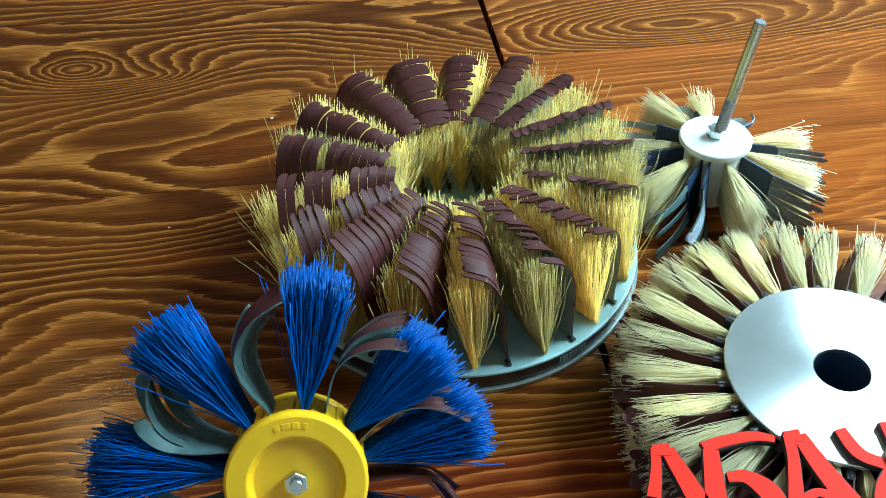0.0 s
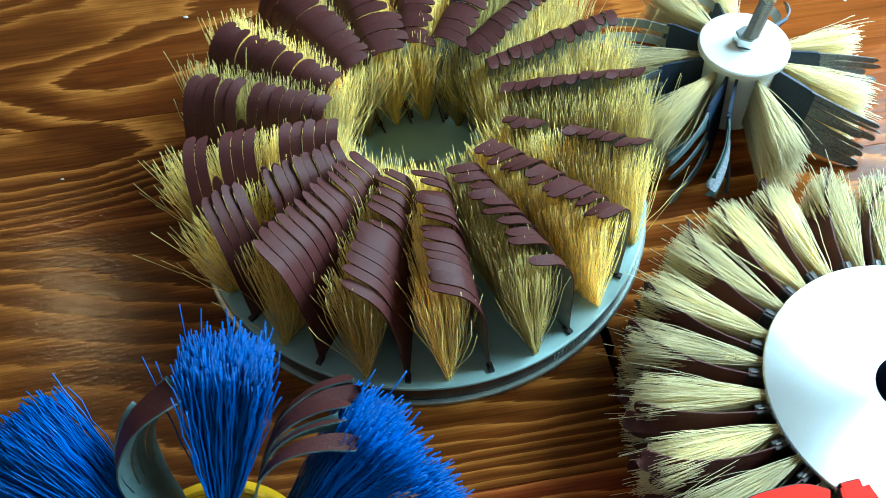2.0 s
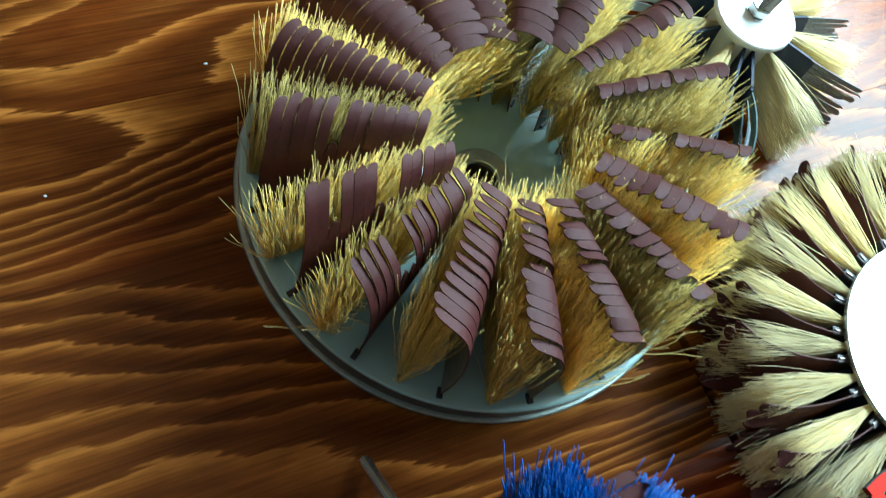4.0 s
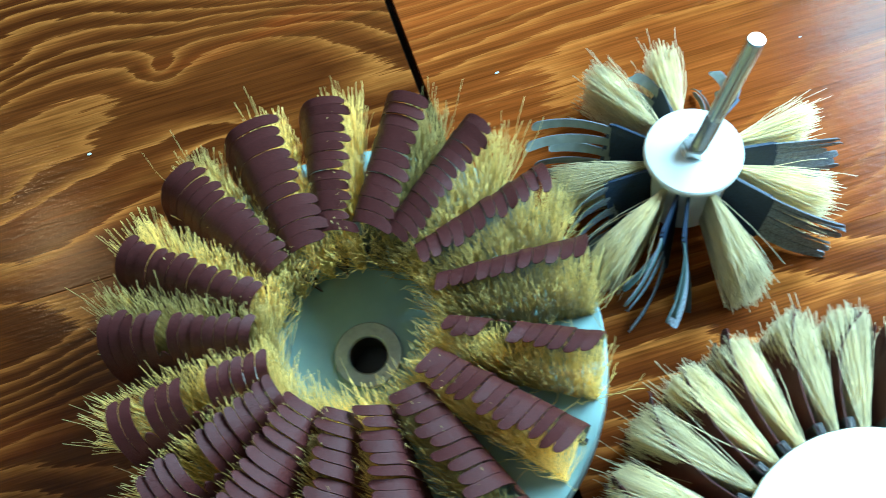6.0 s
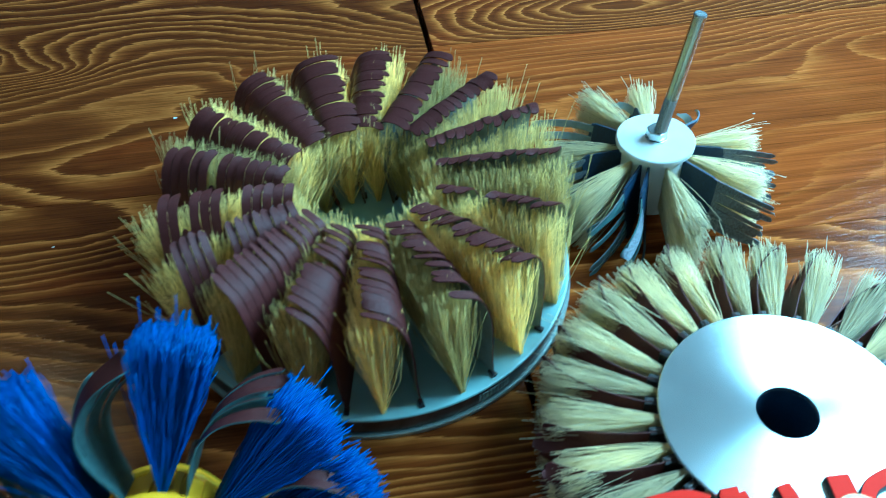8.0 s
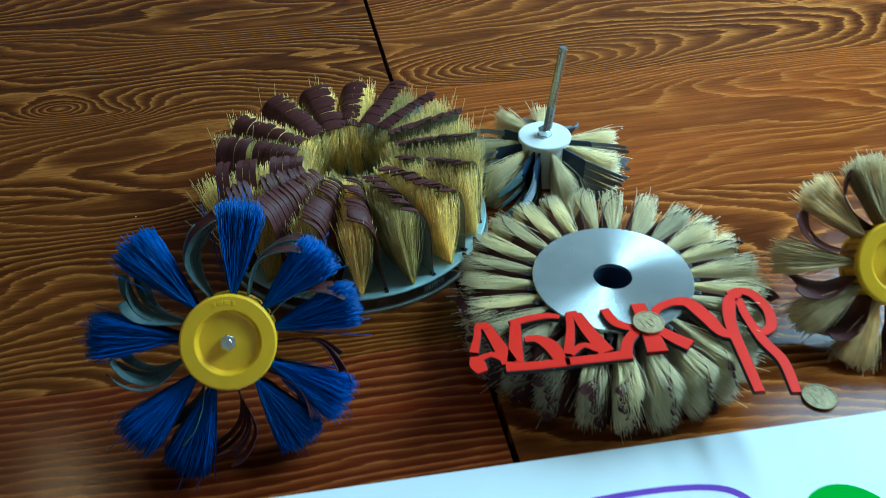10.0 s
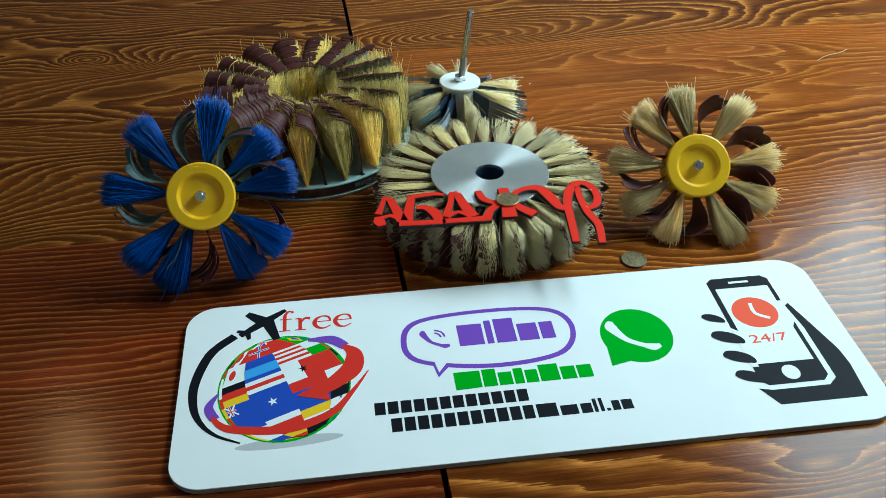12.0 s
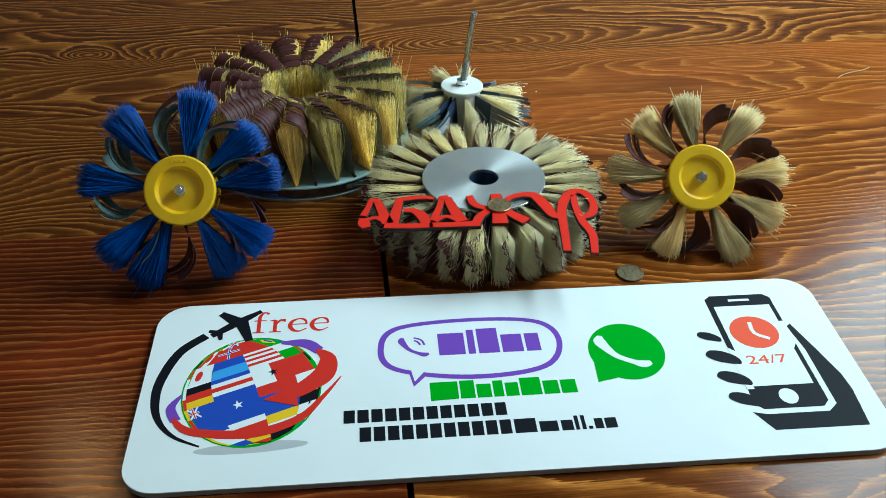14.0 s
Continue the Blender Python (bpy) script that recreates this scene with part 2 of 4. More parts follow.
def part(name, me, parent=None, label="", mat=None):
    """One mesh object under a thing or a part; me is a mesh or a bmesh."""
    if isinstance(me, bmesh.types.BMesh):
        bm, me = me, bpy.data.meshes.new(name)
        bmesh.ops.recalc_face_normals(bm, faces=bm.faces)
        bm.to_mesh(me)
        bm.free()
        me.materials.append(mat)
    ob = new(name, me)
    ob.parent = parent
    if label:
        ob["label"] = label
    return ob


def thing(name, m, label, category, group="", kind=""):
    ob = new(name)
    ob.empty_display_size = 0.02
    ob.matrix_world = m
    return tagged(ob, label, category, group, kind)


def box(bm, x0, x1, y0, y1, z0, z1, bevel=0.0):
    r = bmesh.ops.create_cube(bm, size=1, matrix=Matrix.LocRotScale(((x0 + x1) / 2, (y0 + y1) / 2, (z0 + z1) / 2), None, (x1 - x0, y1 - y0, z1 - z0)))
    if bevel:
        bmesh.ops.bevel(bm, geom=list({e for v in r["verts"] for e in v.link_edges}), offset=bevel, segments=2, affect="EDGES", profile=0.5)
    return bm


def lathe(profile, n=64, mats=None):
    """A turned body round z: profile of (radius, z), closed where it meets the axis or its own start."""
    v, f = [], []
    k = len(profile)
    for i in range(n):
        a = 2 * math.pi * i / n
        v += [(r * math.cos(a), r * math.sin(a), z) for r, z in profile]
    for i in range(n):
        j = (i + 1) % n
        f += [(i * k + q, j * k + q, j * k + q + 1, i * k + q + 1) for q in range(k - 1)]
    return v, f


def turned(name, profile, mat, parent, label="", n=64, smooth=False):
    v, f = lathe(profile, n)
    bm = bmesh.new()
    vs = [bm.verts.new(p) for p in v]
    for q in f:
        bm.faces.new([vs[i] for i in q])
    bmesh.ops.remove_doubles(bm, verts=bm.verts, dist=1e-6)
    bmesh.ops.dissolve_degenerate(bm, edges=bm.edges, dist=1e-7)
    for face in bm.faces:
        face.smooth = smooth
    return part(name, bm, parent, label, mat)


def tubes(name, paths, radius, mat, sides=3):
    """Many thin strands in one mesh: paths is an array (strands, points, 3)."""
    paths = np.asarray(paths, float)
    n, k, _ = paths.shape
    d = np.gradient(paths, axis=1)
    d /= np.linalg.norm(d, axis=2, keepdims=True) + 1e-12
    ref = np.where(np.abs(d[..., 2:3]) > 0.8, np.array([1.0, 0, 0]), np.array([0, 0, 1.0]))
    u = np.cross(d, ref)
    u /= np.linalg.norm(u, axis=2, keepdims=True) + 1e-12
    w = np.cross(d, u)
    ang = np.arange(sides) * 2 * np.pi / sides
    rad = np.asarray(radius, float).reshape(-1, 1, 1, 1) * np.linspace(1.0, 0.8, k).reshape(1, k, 1, 1)
    pts = paths[:, :, None, :] + rad * (np.cos(ang)[None, None, :, None] * u[:, :, None, :] + np.sin(ang)[None, None, :, None] * w[:, :, None, :])
    verts = pts.reshape(-1, 3)
    s0 = (np.arange(n) * k * sides)[:, None, None]
    r0 = (np.arange(k - 1) * sides)[None, :, None]
    c0 = np.arange(sides)[None, None, :]
    c1 = (np.arange(sides) + 1) % sides
    c1 = c1[None, None, :]
    quads = np.stack([s0 + r0 + c0, s0 + r0 + c1, s0 + r0 + sides + c1, s0 + r0 + sides + c0], -1).reshape(-1, 4)
    me = bpy.data.meshes.new(name)
    caps = (np.arange(n) * k * sides)[:, None] + (k - 1) * sides + np.arange(sides)[None, :]
    nq, nc = len(quads), len(caps)
    me.vertices.add(len(verts))
    me.vertices.foreach_set("co", verts.astype(np.float32).ravel())
    me.loops.add(nq * 4 + nc * sides)
    me.loops.foreach_set("vertex_index", np.concatenate([quads.ravel(), caps.ravel()]).astype(np.int32))
    me.polygons.add(nq + nc)
    starts = np.concatenate([np.arange(nq) * 4, nq * 4 + np.arange(nc) * sides])
    me.polygons.foreach_set("loop_start", starts.astype(np.int32))
    me.polygons.foreach_set("use_smooth", np.ones(nq + nc, dtype=bool))
    me.materials.append(mat)
    me.update(calc_edges=True)
    me.validate()
    return me


def strands(base, tip, bow, rng, k=4, wave=0.0, waves=3.0):
    """Paths from base to tip points, bent by bow in the middle."""
    s = np.linspace(0, 1, k)[None, :, None]
    p = base[:, None, :] * (1 - s) + tip[:, None, :] * s + bow[:, None, :] * (4 * s * (1 - s))
    if wave:
        ph = rng.uniform(0, 6.28, (len(base), 1, 3))
        p = p + wave * np.sin(s * waves * 6.28 + ph) * s
    return p


def flap(name, surf, fingers, rng, slit=0.35, thick=0.0007, lift=0.0016, round_end=0.12, nv=12, short=0.06, mats=None, skip=(), shingle=0.0, gap=0.03):
    """A slit sheet of abrasive paper: surf(u, v) gives its middle face, u across, v from root to tip. Fingers are cut from the tip down to slit."""
    verts, faces, idx = [], [], []
    mats = mats or (GRIT, GRIT_BACK)
    for f in range(fingers):
        if f in skip:
            end = max(slit + 0.12, 0.5)
        else:
            end = 1 - rng.uniform(0, short)
        up = rng.normal(0, lift)
        tilt = rng.normal(0, lift * 0.8) + shingle
        mid, half = (f + 0.5) / fingers, 0.5 / fingers
        base = len(verts)
        vs = [slit * t for t in np.linspace(0, 1, 5)] + [slit + 0.004 + (end - slit - 0.004) * t for t in np.linspace(0, 1, nv)]
        vs = vs[:-1] + [end - (end - vs[-2]) * 0.45, end - (end - vs[-2]) * 0.12, end]
        for v in vs:
            k = max(0.0, (v - slit) / (1 - slit))
            e = max(0.0, (v - (end - round_end)) / round_end)
            w = half * (1 - (gap if v > slit else 0)) * max(0.06, math.sqrt(max(0.0, 1 - e ** 2.6)))
            row = []
            for c in (-1, 0, 1):
                u = mid + c * w
                p = Vector(surf(u, v))
                du = Vector(surf(u + 0.01, v)) - Vector(surf(u - 0.01, v))
                dv = Vector(surf(u, v + 0.01)) - Vector(surf(u, v - 0.01))
                n = du.cross(dv).normalized()
                p = p + n * ((up + c * tilt) * k + thick * 0.8 * k * (f % 2))
                row.append((p + n * thick / 2, p - n * thick / 2))
            verts += [q[0] for q in row] + [q[1] for q in row]
        m = len(vs)
        for i in range(m - 1):
            a, b2 = base + i * 6, base + (i + 1) * 6
            for c in (0, 1):
                faces.append((a + c, a + c + 1, b2 + c + 1, b2 + c)), idx.append(0)
                faces.append((a + 3 + c, b2 + 3 + c, b2 + 4 + c, a + 4 + c)), idx.append(1)
            if vs[i + 1] > slit or f == 0:
                faces.append((a, b2, b2 + 3, a + 3)), idx.append(1)
            if vs[i + 1] > slit or f == fingers - 1:
                faces.append((a + 2, a + 5, b2 + 5, b2 + 2)), idx.append(1)
        z = base + (m - 1) * 6
        faces.append((z, z + 1, z + 4, z + 3)), idx.append(1)
        faces.append((z + 1, z + 2, z + 5, z + 4)), idx.append(1)
    me = mesh_of(name, verts, faces, mats, idx)
    bm = bmesh.new()
    bm.from_mesh(me)
    bmesh.ops.remove_doubles(bm, verts=bm.verts, dist=2e-5)
    for ed in bm.edges:
        ed.smooth = len(ed.link_faces) == 2 and ed.calc_face_angle(0) < 0.7
    bm.to_mesh(me)
    bm.free()
    return me


def curve_at(pts, t):
    """A smooth (Catmull-Rom) curve through pts at t from 0 to 1."""
    n = len(pts) - 1
    x = min(max(t, -0.02), 1.02) * n
    i = min(max(int(math.floor(x)), 0), n - 1)
    q = x - i
    g = lambda k: Vector(pts[min(max(k, 0), n)])
    a, b, c, d = g(i - 1), g(i), g(i + 1), g(i + 2)
    return 0.5 * ((2 * b) + (c - a) * q + (2 * a - 5 * b + 4 * c - d) * q * q + (3 * b - a - 3 * c + d) * q ** 3)


# ---- room ----
def slab(name, x0, x1, y0, y1, z0, z1, mat):
    bm = box(bmesh.new(), x0, x1, y0, y1, z0, z1)
    ob = part(name, bm, None, "", mat)
    return ob


def wall_with_window(name, axis, at, a0, a1, z0, z1, win, label, mat):
    """A wall 0.12 m thick of four pieces round an opening; axis is the direction it faces along."""
    w0, w1, h0, h1 = win
    bm = bmesh.new()
    for p0, p1, q0, q1 in ((a0, w0, z0, z1), (w1, a1, z0, z1), (w0, w1, z0, h0), (w0, w1, h1, z1)):
        if axis == "x":
            box(bm, at, at + 0.12, p0, p1, q0, q1)
        else:
            box(bm, p0, p1, at, at + 0.12, q0, q1)
    tagged(part(name, bm, None, "", mat), label, "wall", kind="structure")


X0, X1, Y0, Y1, Z0, Z1 = ROOM
wall_with_window("wall_east", "x", X1, Y0, Y1 + 0.12, Z0, Z1, WIN_R, "plain light painted wall with a window opening", WALL)
# north and west are dark only to limit haze on the wood and fill at left
wall_with_window("wall_north", "y", Y1, X0, X1, Z0, Z1, WIN_F, "unseen dark wall with a small opening, keeps wood reflections low", WALL_DARK)
tagged(slab("wall_west", X0 - 0.12, X0, Y0, Y1 + 0.12, Z0, Z1, WALL_DARK), "unseen dark wall closing the room, keeps the left dim", "wall", kind="structure")
tagged(slab("wall_south", X0 - 0.12, X1 + 0.12, Y0 - 0.12, Y0, Z0, Z1, WALL), "unseen pale wall closing the room, adds soft front fill", "wall", kind="structure")
tagged(slab("floor", X0 - 0.12, X1 + 0.12, Y0 - 0.12, Y1 + 0.12, Z0 - 0.1, Z0, FLOOR), "plain dark floor of the room", "floor", kind="structure")
tagged(slab("ceiling", X0 - 0.12, X1 + 0.12, Y0 - 0.12, Y1 + 0.12, Z1, Z1 + 0.1, CEILING), "unseen pale ceiling of the room, bounces light down", "ceiling", kind="structure")

# ---- table ----
table = thing("table", pose(0, 0, 0), "dark brown stained pine plank table with a black joint gap", "table")
SEAM_A, SEAM_B = (0.1345, 0.0), (0.1075, 0.9)     # middle of the gap
GAP = 0.0046


def seam_x(y):
    return SEAM_A[0] + (SEAM_B[0] - SEAM_A[0]) * (y - SEAM_A[1]) / 0.9


def plank(xa, xb, y0, y1, side):
    bm = bmesh.new()
    top, low, e = 0.0, -0.038, 0.0003
    if side < 0:
        q = [(xa, y0), (seam_x(y0) - GAP / 2, y0), (seam_x(y1) - GAP / 2, y1), (xa, y1)]
    else:
        q = [(seam_x(y0) + GAP / 2, y0), (xb, y0), (xb, y1), (seam_x(y1) + GAP / 2, y1)]
    vt = [bm.verts.new((x, y, top)) for x, y in q]
    vb = [bm.verts.new((x, y, low)) for x, y in q]
    bm.faces.new(vt), bm.faces.new(vb[::-1])
    for i in range(4):
        j = (i + 1) % 4
        bm.faces.new((vt[i], vb[i], vb[j], vt[j]))
    bmesh.ops.bevel(bm, geom=[ed for ed in bm.edges if all(v.co.z > -0.01 for v in ed.verts)], offset=e, segments=2, affect="EDGES")
    return part("plank", bm, table, "", (WOOD if side < 0 else WOOD_LIT) if y0 > (0.33 if side < 0 else 0.7) else WOOD_DARK if side < 0 else WOOD_RED if abs(y0 - 0.505) < 0.01 else WOOD_ORANGE)


left_edges = (-0.62, -0.36, -0.12, 0.11, 0.345, 0.60, 0.86, 1.10, 1.34)
right_edges = (-0.62, -0.40, -0.16, 0.045, 0.27, 0.505, 0.742, 0.98, 1.20, 1.34)
for edges, side in ((left_edges, -1), (right_edges, 1)):
    for y0, y1 in zip(edges, edges[1:]):
        plank(-0.95, 1.05, y0 + 0.00005, y1 - 0.00005, side)
for x in (-0.85, 0.97):
    for y in (-0.52, 1.24):
        part("leg", box(bmesh.new(), x - 0.04, x + 0.04, y - 0.04, y + 0.04, -0.75, -0.038, 0.004), table, "", WOOD)
# unseen black board added below the joint so that the gap reads dark
part("gap_backing", box(bmesh.new(), 0.02, 0.22, -0.5, 1.22, -0.06, -0.0385, 0.002), table, "", BLACK)


# ---- disc brush lying face up ----
# how far each flap of the disc bows out and where its free edge ends, in degrees from its row
FRONT = (0, 1, 2, 14, 15, 16)
CURLS = ((9.8, -4.8), (10, -5.5), (10, -6.5), (10, -2), (12, 0), (12.5, -2), (13, -3.5), (13, -6), (13, -5.5), (13.5, -7), (12.5, -4), (12, -1), (12, 0), (12, 1), (11.5, -2), (11.5, -5), (10, -4.6))


def disc_brush(cx, cy):
    rng = np.random.default_rng(3)
    ob = thing("disc_brush", pose(cx, cy, 0), "round disc brush with straw bristle rows and curled brown abrasive flaps", "brush")
    turned("backing_plate", [(0.0099, 0.0155), (0.1163, 0.0155), (0.1172, 0.0151), (0.1174, 0.0139), (0.1155, 0.0136), (0.0099, 0.0136), (0.0099, 0.0155)], PLATE, ob, "pale grey-green backing plate", 96)
    band = turned("edge_band", [(0.111, 0.0135), (0.1168, 0.0135), (0.117, 0.0042), (0.111, 0.0042), (0.111, 0.0135)], DARK_STEEL, ob, "dark metal band round the edge", 96)
    for k in range(9):
        bm = box(bmesh.new(), 0.1168, 0.1173, -0.0005 - 0.0003 * (k % 3), 0.0005, 0.0066, 0.0112)
        bmesh.ops.rotate(bm, cent=(0, 0, 0), matrix=Matrix.Rotation(radians(294 + 1.15 * k), 3, "Z"), verts=bm.verts)
        part("print_bar", bm, band, "", GRIT_BACK)
    turned("bottom_ring", [(0.112, 0.0), (0.1186, 0.0), (0.119, 0.0006), (0.119, 0.0028), (0.1184, 0.0034), (0.112, 0.0034), (0.112, 0.0)], NUT, ob, "dull grey metal ring under the band", 96)
    nut = turned("threaded_nut", [(0.0095, 0.0156), (0.0168, 0.0156), (0.0172, 0.0176), (0.0165, 0.0184), (0.0103, 0.0184), (0.0095, 0.0178), (0.0095, 0.0156)], NUT, ob, "threaded grey steel nut", 48)
    v = [(0.0093 + 0.0006 * (i % 2), 0.0002 + 0.0009 * i) for i in range(19)]
    turned("thread", [(0.0098, 0.0002), *v, (0.0098, 0.0165), (0.0098, 0.0002)], DARK_STEEL, nut, "", 32)
    # black disc added at the foot of the bore, for the shade inside it
    turned("bore_shade", [(0, 0.0004), (0.0093, 0.0004), (0.0093, 0.0001), (0, 0.0001)], BLACK, nut, "", 24)
    rows = 17
    for i in range(rows):
        a0 = math.radians(-91 + 360 / rows * i + rng.uniform(-1.0, 1.0))
        n = 950
        r = rng.uniform(0.0465, 0.114, n)
        base = np.stack([r, rng.uniform(-0.0014, 0.0014, n), np.full(n, 0.0157)], 1)
        q = (r - 0.08) / 0.033
        spread = rng.uniform(-1, 1, n)
        lean = rng.uniform(-0.003, -0.001)
        tip_r = 0.0735 + (r - 0.08) * 1.16 + rng.normal(0, 0.0018, n)
        tip_t = spread * (0.0094 + 0.003 * q) + lean + rng.normal(0, 0.0012, n)
        tip_z = 0.0808 + 0.0025 * q - 0.0045 * spread ** 2 + rng.normal(0, 0.0016, n) + rng.uniform(-0.002, 0.001)
        wild = rng.random(n) < 0.13
        tip_z = tip_z + wild * rng.uniform(-0.012, 0.003, n) - 0.003 * np.clip(spread, 0, 1)
        tip_t, tip_r = tip_t + wild * rng.normal(0, 0.006, n), tip_r + wild * rng.normal(0, 0.004, n)
        lock = rng.integers(0, 46, n)
        tip_t, tip_r = tip_t + rng.normal(0, 0.0013, 46)[lock], tip_r + rng.normal(0, 0.0013, 46)[lock]
        tip_z = tip_z + rng.normal(0, 0.0014, 46)[lock]
        inner = (q < -0.55) & (rng.random(n) < 0.4)
        tip_r, tip_z = tip_r - inner * rng.uniform(0.0, 0.009, n), tip_z - inner * rng.uniform(0.0, 0.016, n)
        tip_t = tip_t + inner * rng.normal(0, 0.006, n)
        stray = (np.abs(q) > 0.85) & (rng.random(n) < 0.07)
        tip_r, tip_z = tip_r + stray * rng.uniform(-0.004, 0.02, n), tip_z + stray * rng.uniform(-0.004, 0.012, n)
        if i in (13, 14):
            tip_r, tip_z = tip_r + 0.012 * np.clip(q, 0, 1), tip_z - 0.012 * np.clip(q, 0, 1) - 0.004
        tip = np.stack([tip_r, tip_t, tip_z], 1)
        bow = np.stack([rng.normal(0, 0.001, n), spread * 0.002 + 0.0008, np.zeros(n)], 1)
        p = strands(base, tip, bow, rng, 6, 0.0007, 1.6)
        c, s = math.cos(a0), math.sin(a0)
        p = np.stack([p[..., 0] * c - p[..., 1] * s, p[..., 0] * s + p[..., 1] * c, p[..., 2]], -1)
        part("tuft", tubes("tuft", p, rng.uniform(0.00013, 0.00023, n), STRAW), ob)
        # the abrasive flap stands in its own slot half a step on and curls over the row
        high = rng.uniform(-0.002, 0.003)
        bulge, end = CURLS[i]
        prof = [(10.2, 0.0157), (bulge - 0.2, 0.035), (bulge, 0.056), (bulge - 1.3, 0.0725 + high * 0.6), (bulge - 4.4, 0.0828 + high), (0.45 * (bulge - 4.4) + 0.55 * end, 0.0868 + high), (end, 0.087 + high)]
        r_in, r_out = (0.042 if i in FRONT else 0.0445) + rng.uniform(-0.002, 0.003), 0.1125 if i in FRONT else 0.1135

        draw = 0.003 if i in FRONT else 0.0085

        def surf(u, v, a0=a0, prof=prof, r_in=r_in, r_out=r_out, draw=draw):
            o, z = curve_at([(x, y, 0) for x, y in prof], v)[:2]
            w = r_in + (r_out - r_in) * u
            w2 = w - draw * v + 0.003 * math.sin(3.1 * v)
            a = a0 + math.radians(o * (0.082 / w2) ** min(1.0, 1.3 * v))
            return (w2 * math.cos(a), w2 * math.sin(a), z + 0.004 * (u - 0.5) * v - 0.004 * (1 - u) ** 3 * v)

        skip = {1: (9,), 3: (3, 4), 12: (7,), 13: (5, 6, 10), 14: (8, 9)}.get(i, ())
        part("abrasive_flap", flap("abrasive_flap", surf, int(rng.integers(11, 15)), rng, 0.4, round_end=0.1, gap=0.05, lift=0.0008 if i in FRONT else 0.0005, short=0.1, shingle=-0.0006 if i in FRONT else -0.0001, skip=skip, mats=(GRIT_BACK, GRIT)), ob, "slit brown abrasive flap")
        aa = a0 + math.radians(10.0)
        for rr in (0.052, 0.112):
            bm = box(bmesh.new(), -0.0025, 0.0025, -0.0014, 0.0014, 0.0153, 0.0172, 0.0003)
            bmesh.ops.transform(bm, matrix=pose(0, 0, 0, 0, 0, math.degrees(aa)) @ Matrix.Translation((rr, 0, 0)), verts=bm.verts)
            part("staple", bm, ob, "", BLACK)
    scrap = box(bmesh.new(), 0.043, 0.062, -0.0028, 0.0028, 0.0715, 0.0722, 0.0002)
    bmesh.ops.rotate(scrap, cent=(0.05, 0, 0.072), matrix=Matrix.Rotation(radians(-14), 3, "Y"), verts=scrap.verts)
    bmesh.ops.rotate(scrap, cent=(0, 0, 0), matrix=Matrix.Rotation(radians(194), 3, "Z"), verts=scrap.verts)
    scrap = part("backing_scrap", scrap, ob, "pale scrap of backing among the bristles", WHITE_PLASTIC)
    dot = box(bmesh.new(), 0.0415, 0.0455, -0.0016, 0.0016, 0.0725, 0.0732, 0.0002)
    bmesh.ops.rotate(dot, cent=(0, 0, 0), matrix=Matrix.Rotation(radians(194), 3, "Z"), verts=dot.verts)
    part("print_mark", dot, scrap, "blue printed mark", INK_SKY)
    return ob


disc_brush(0.0455, 0.507)


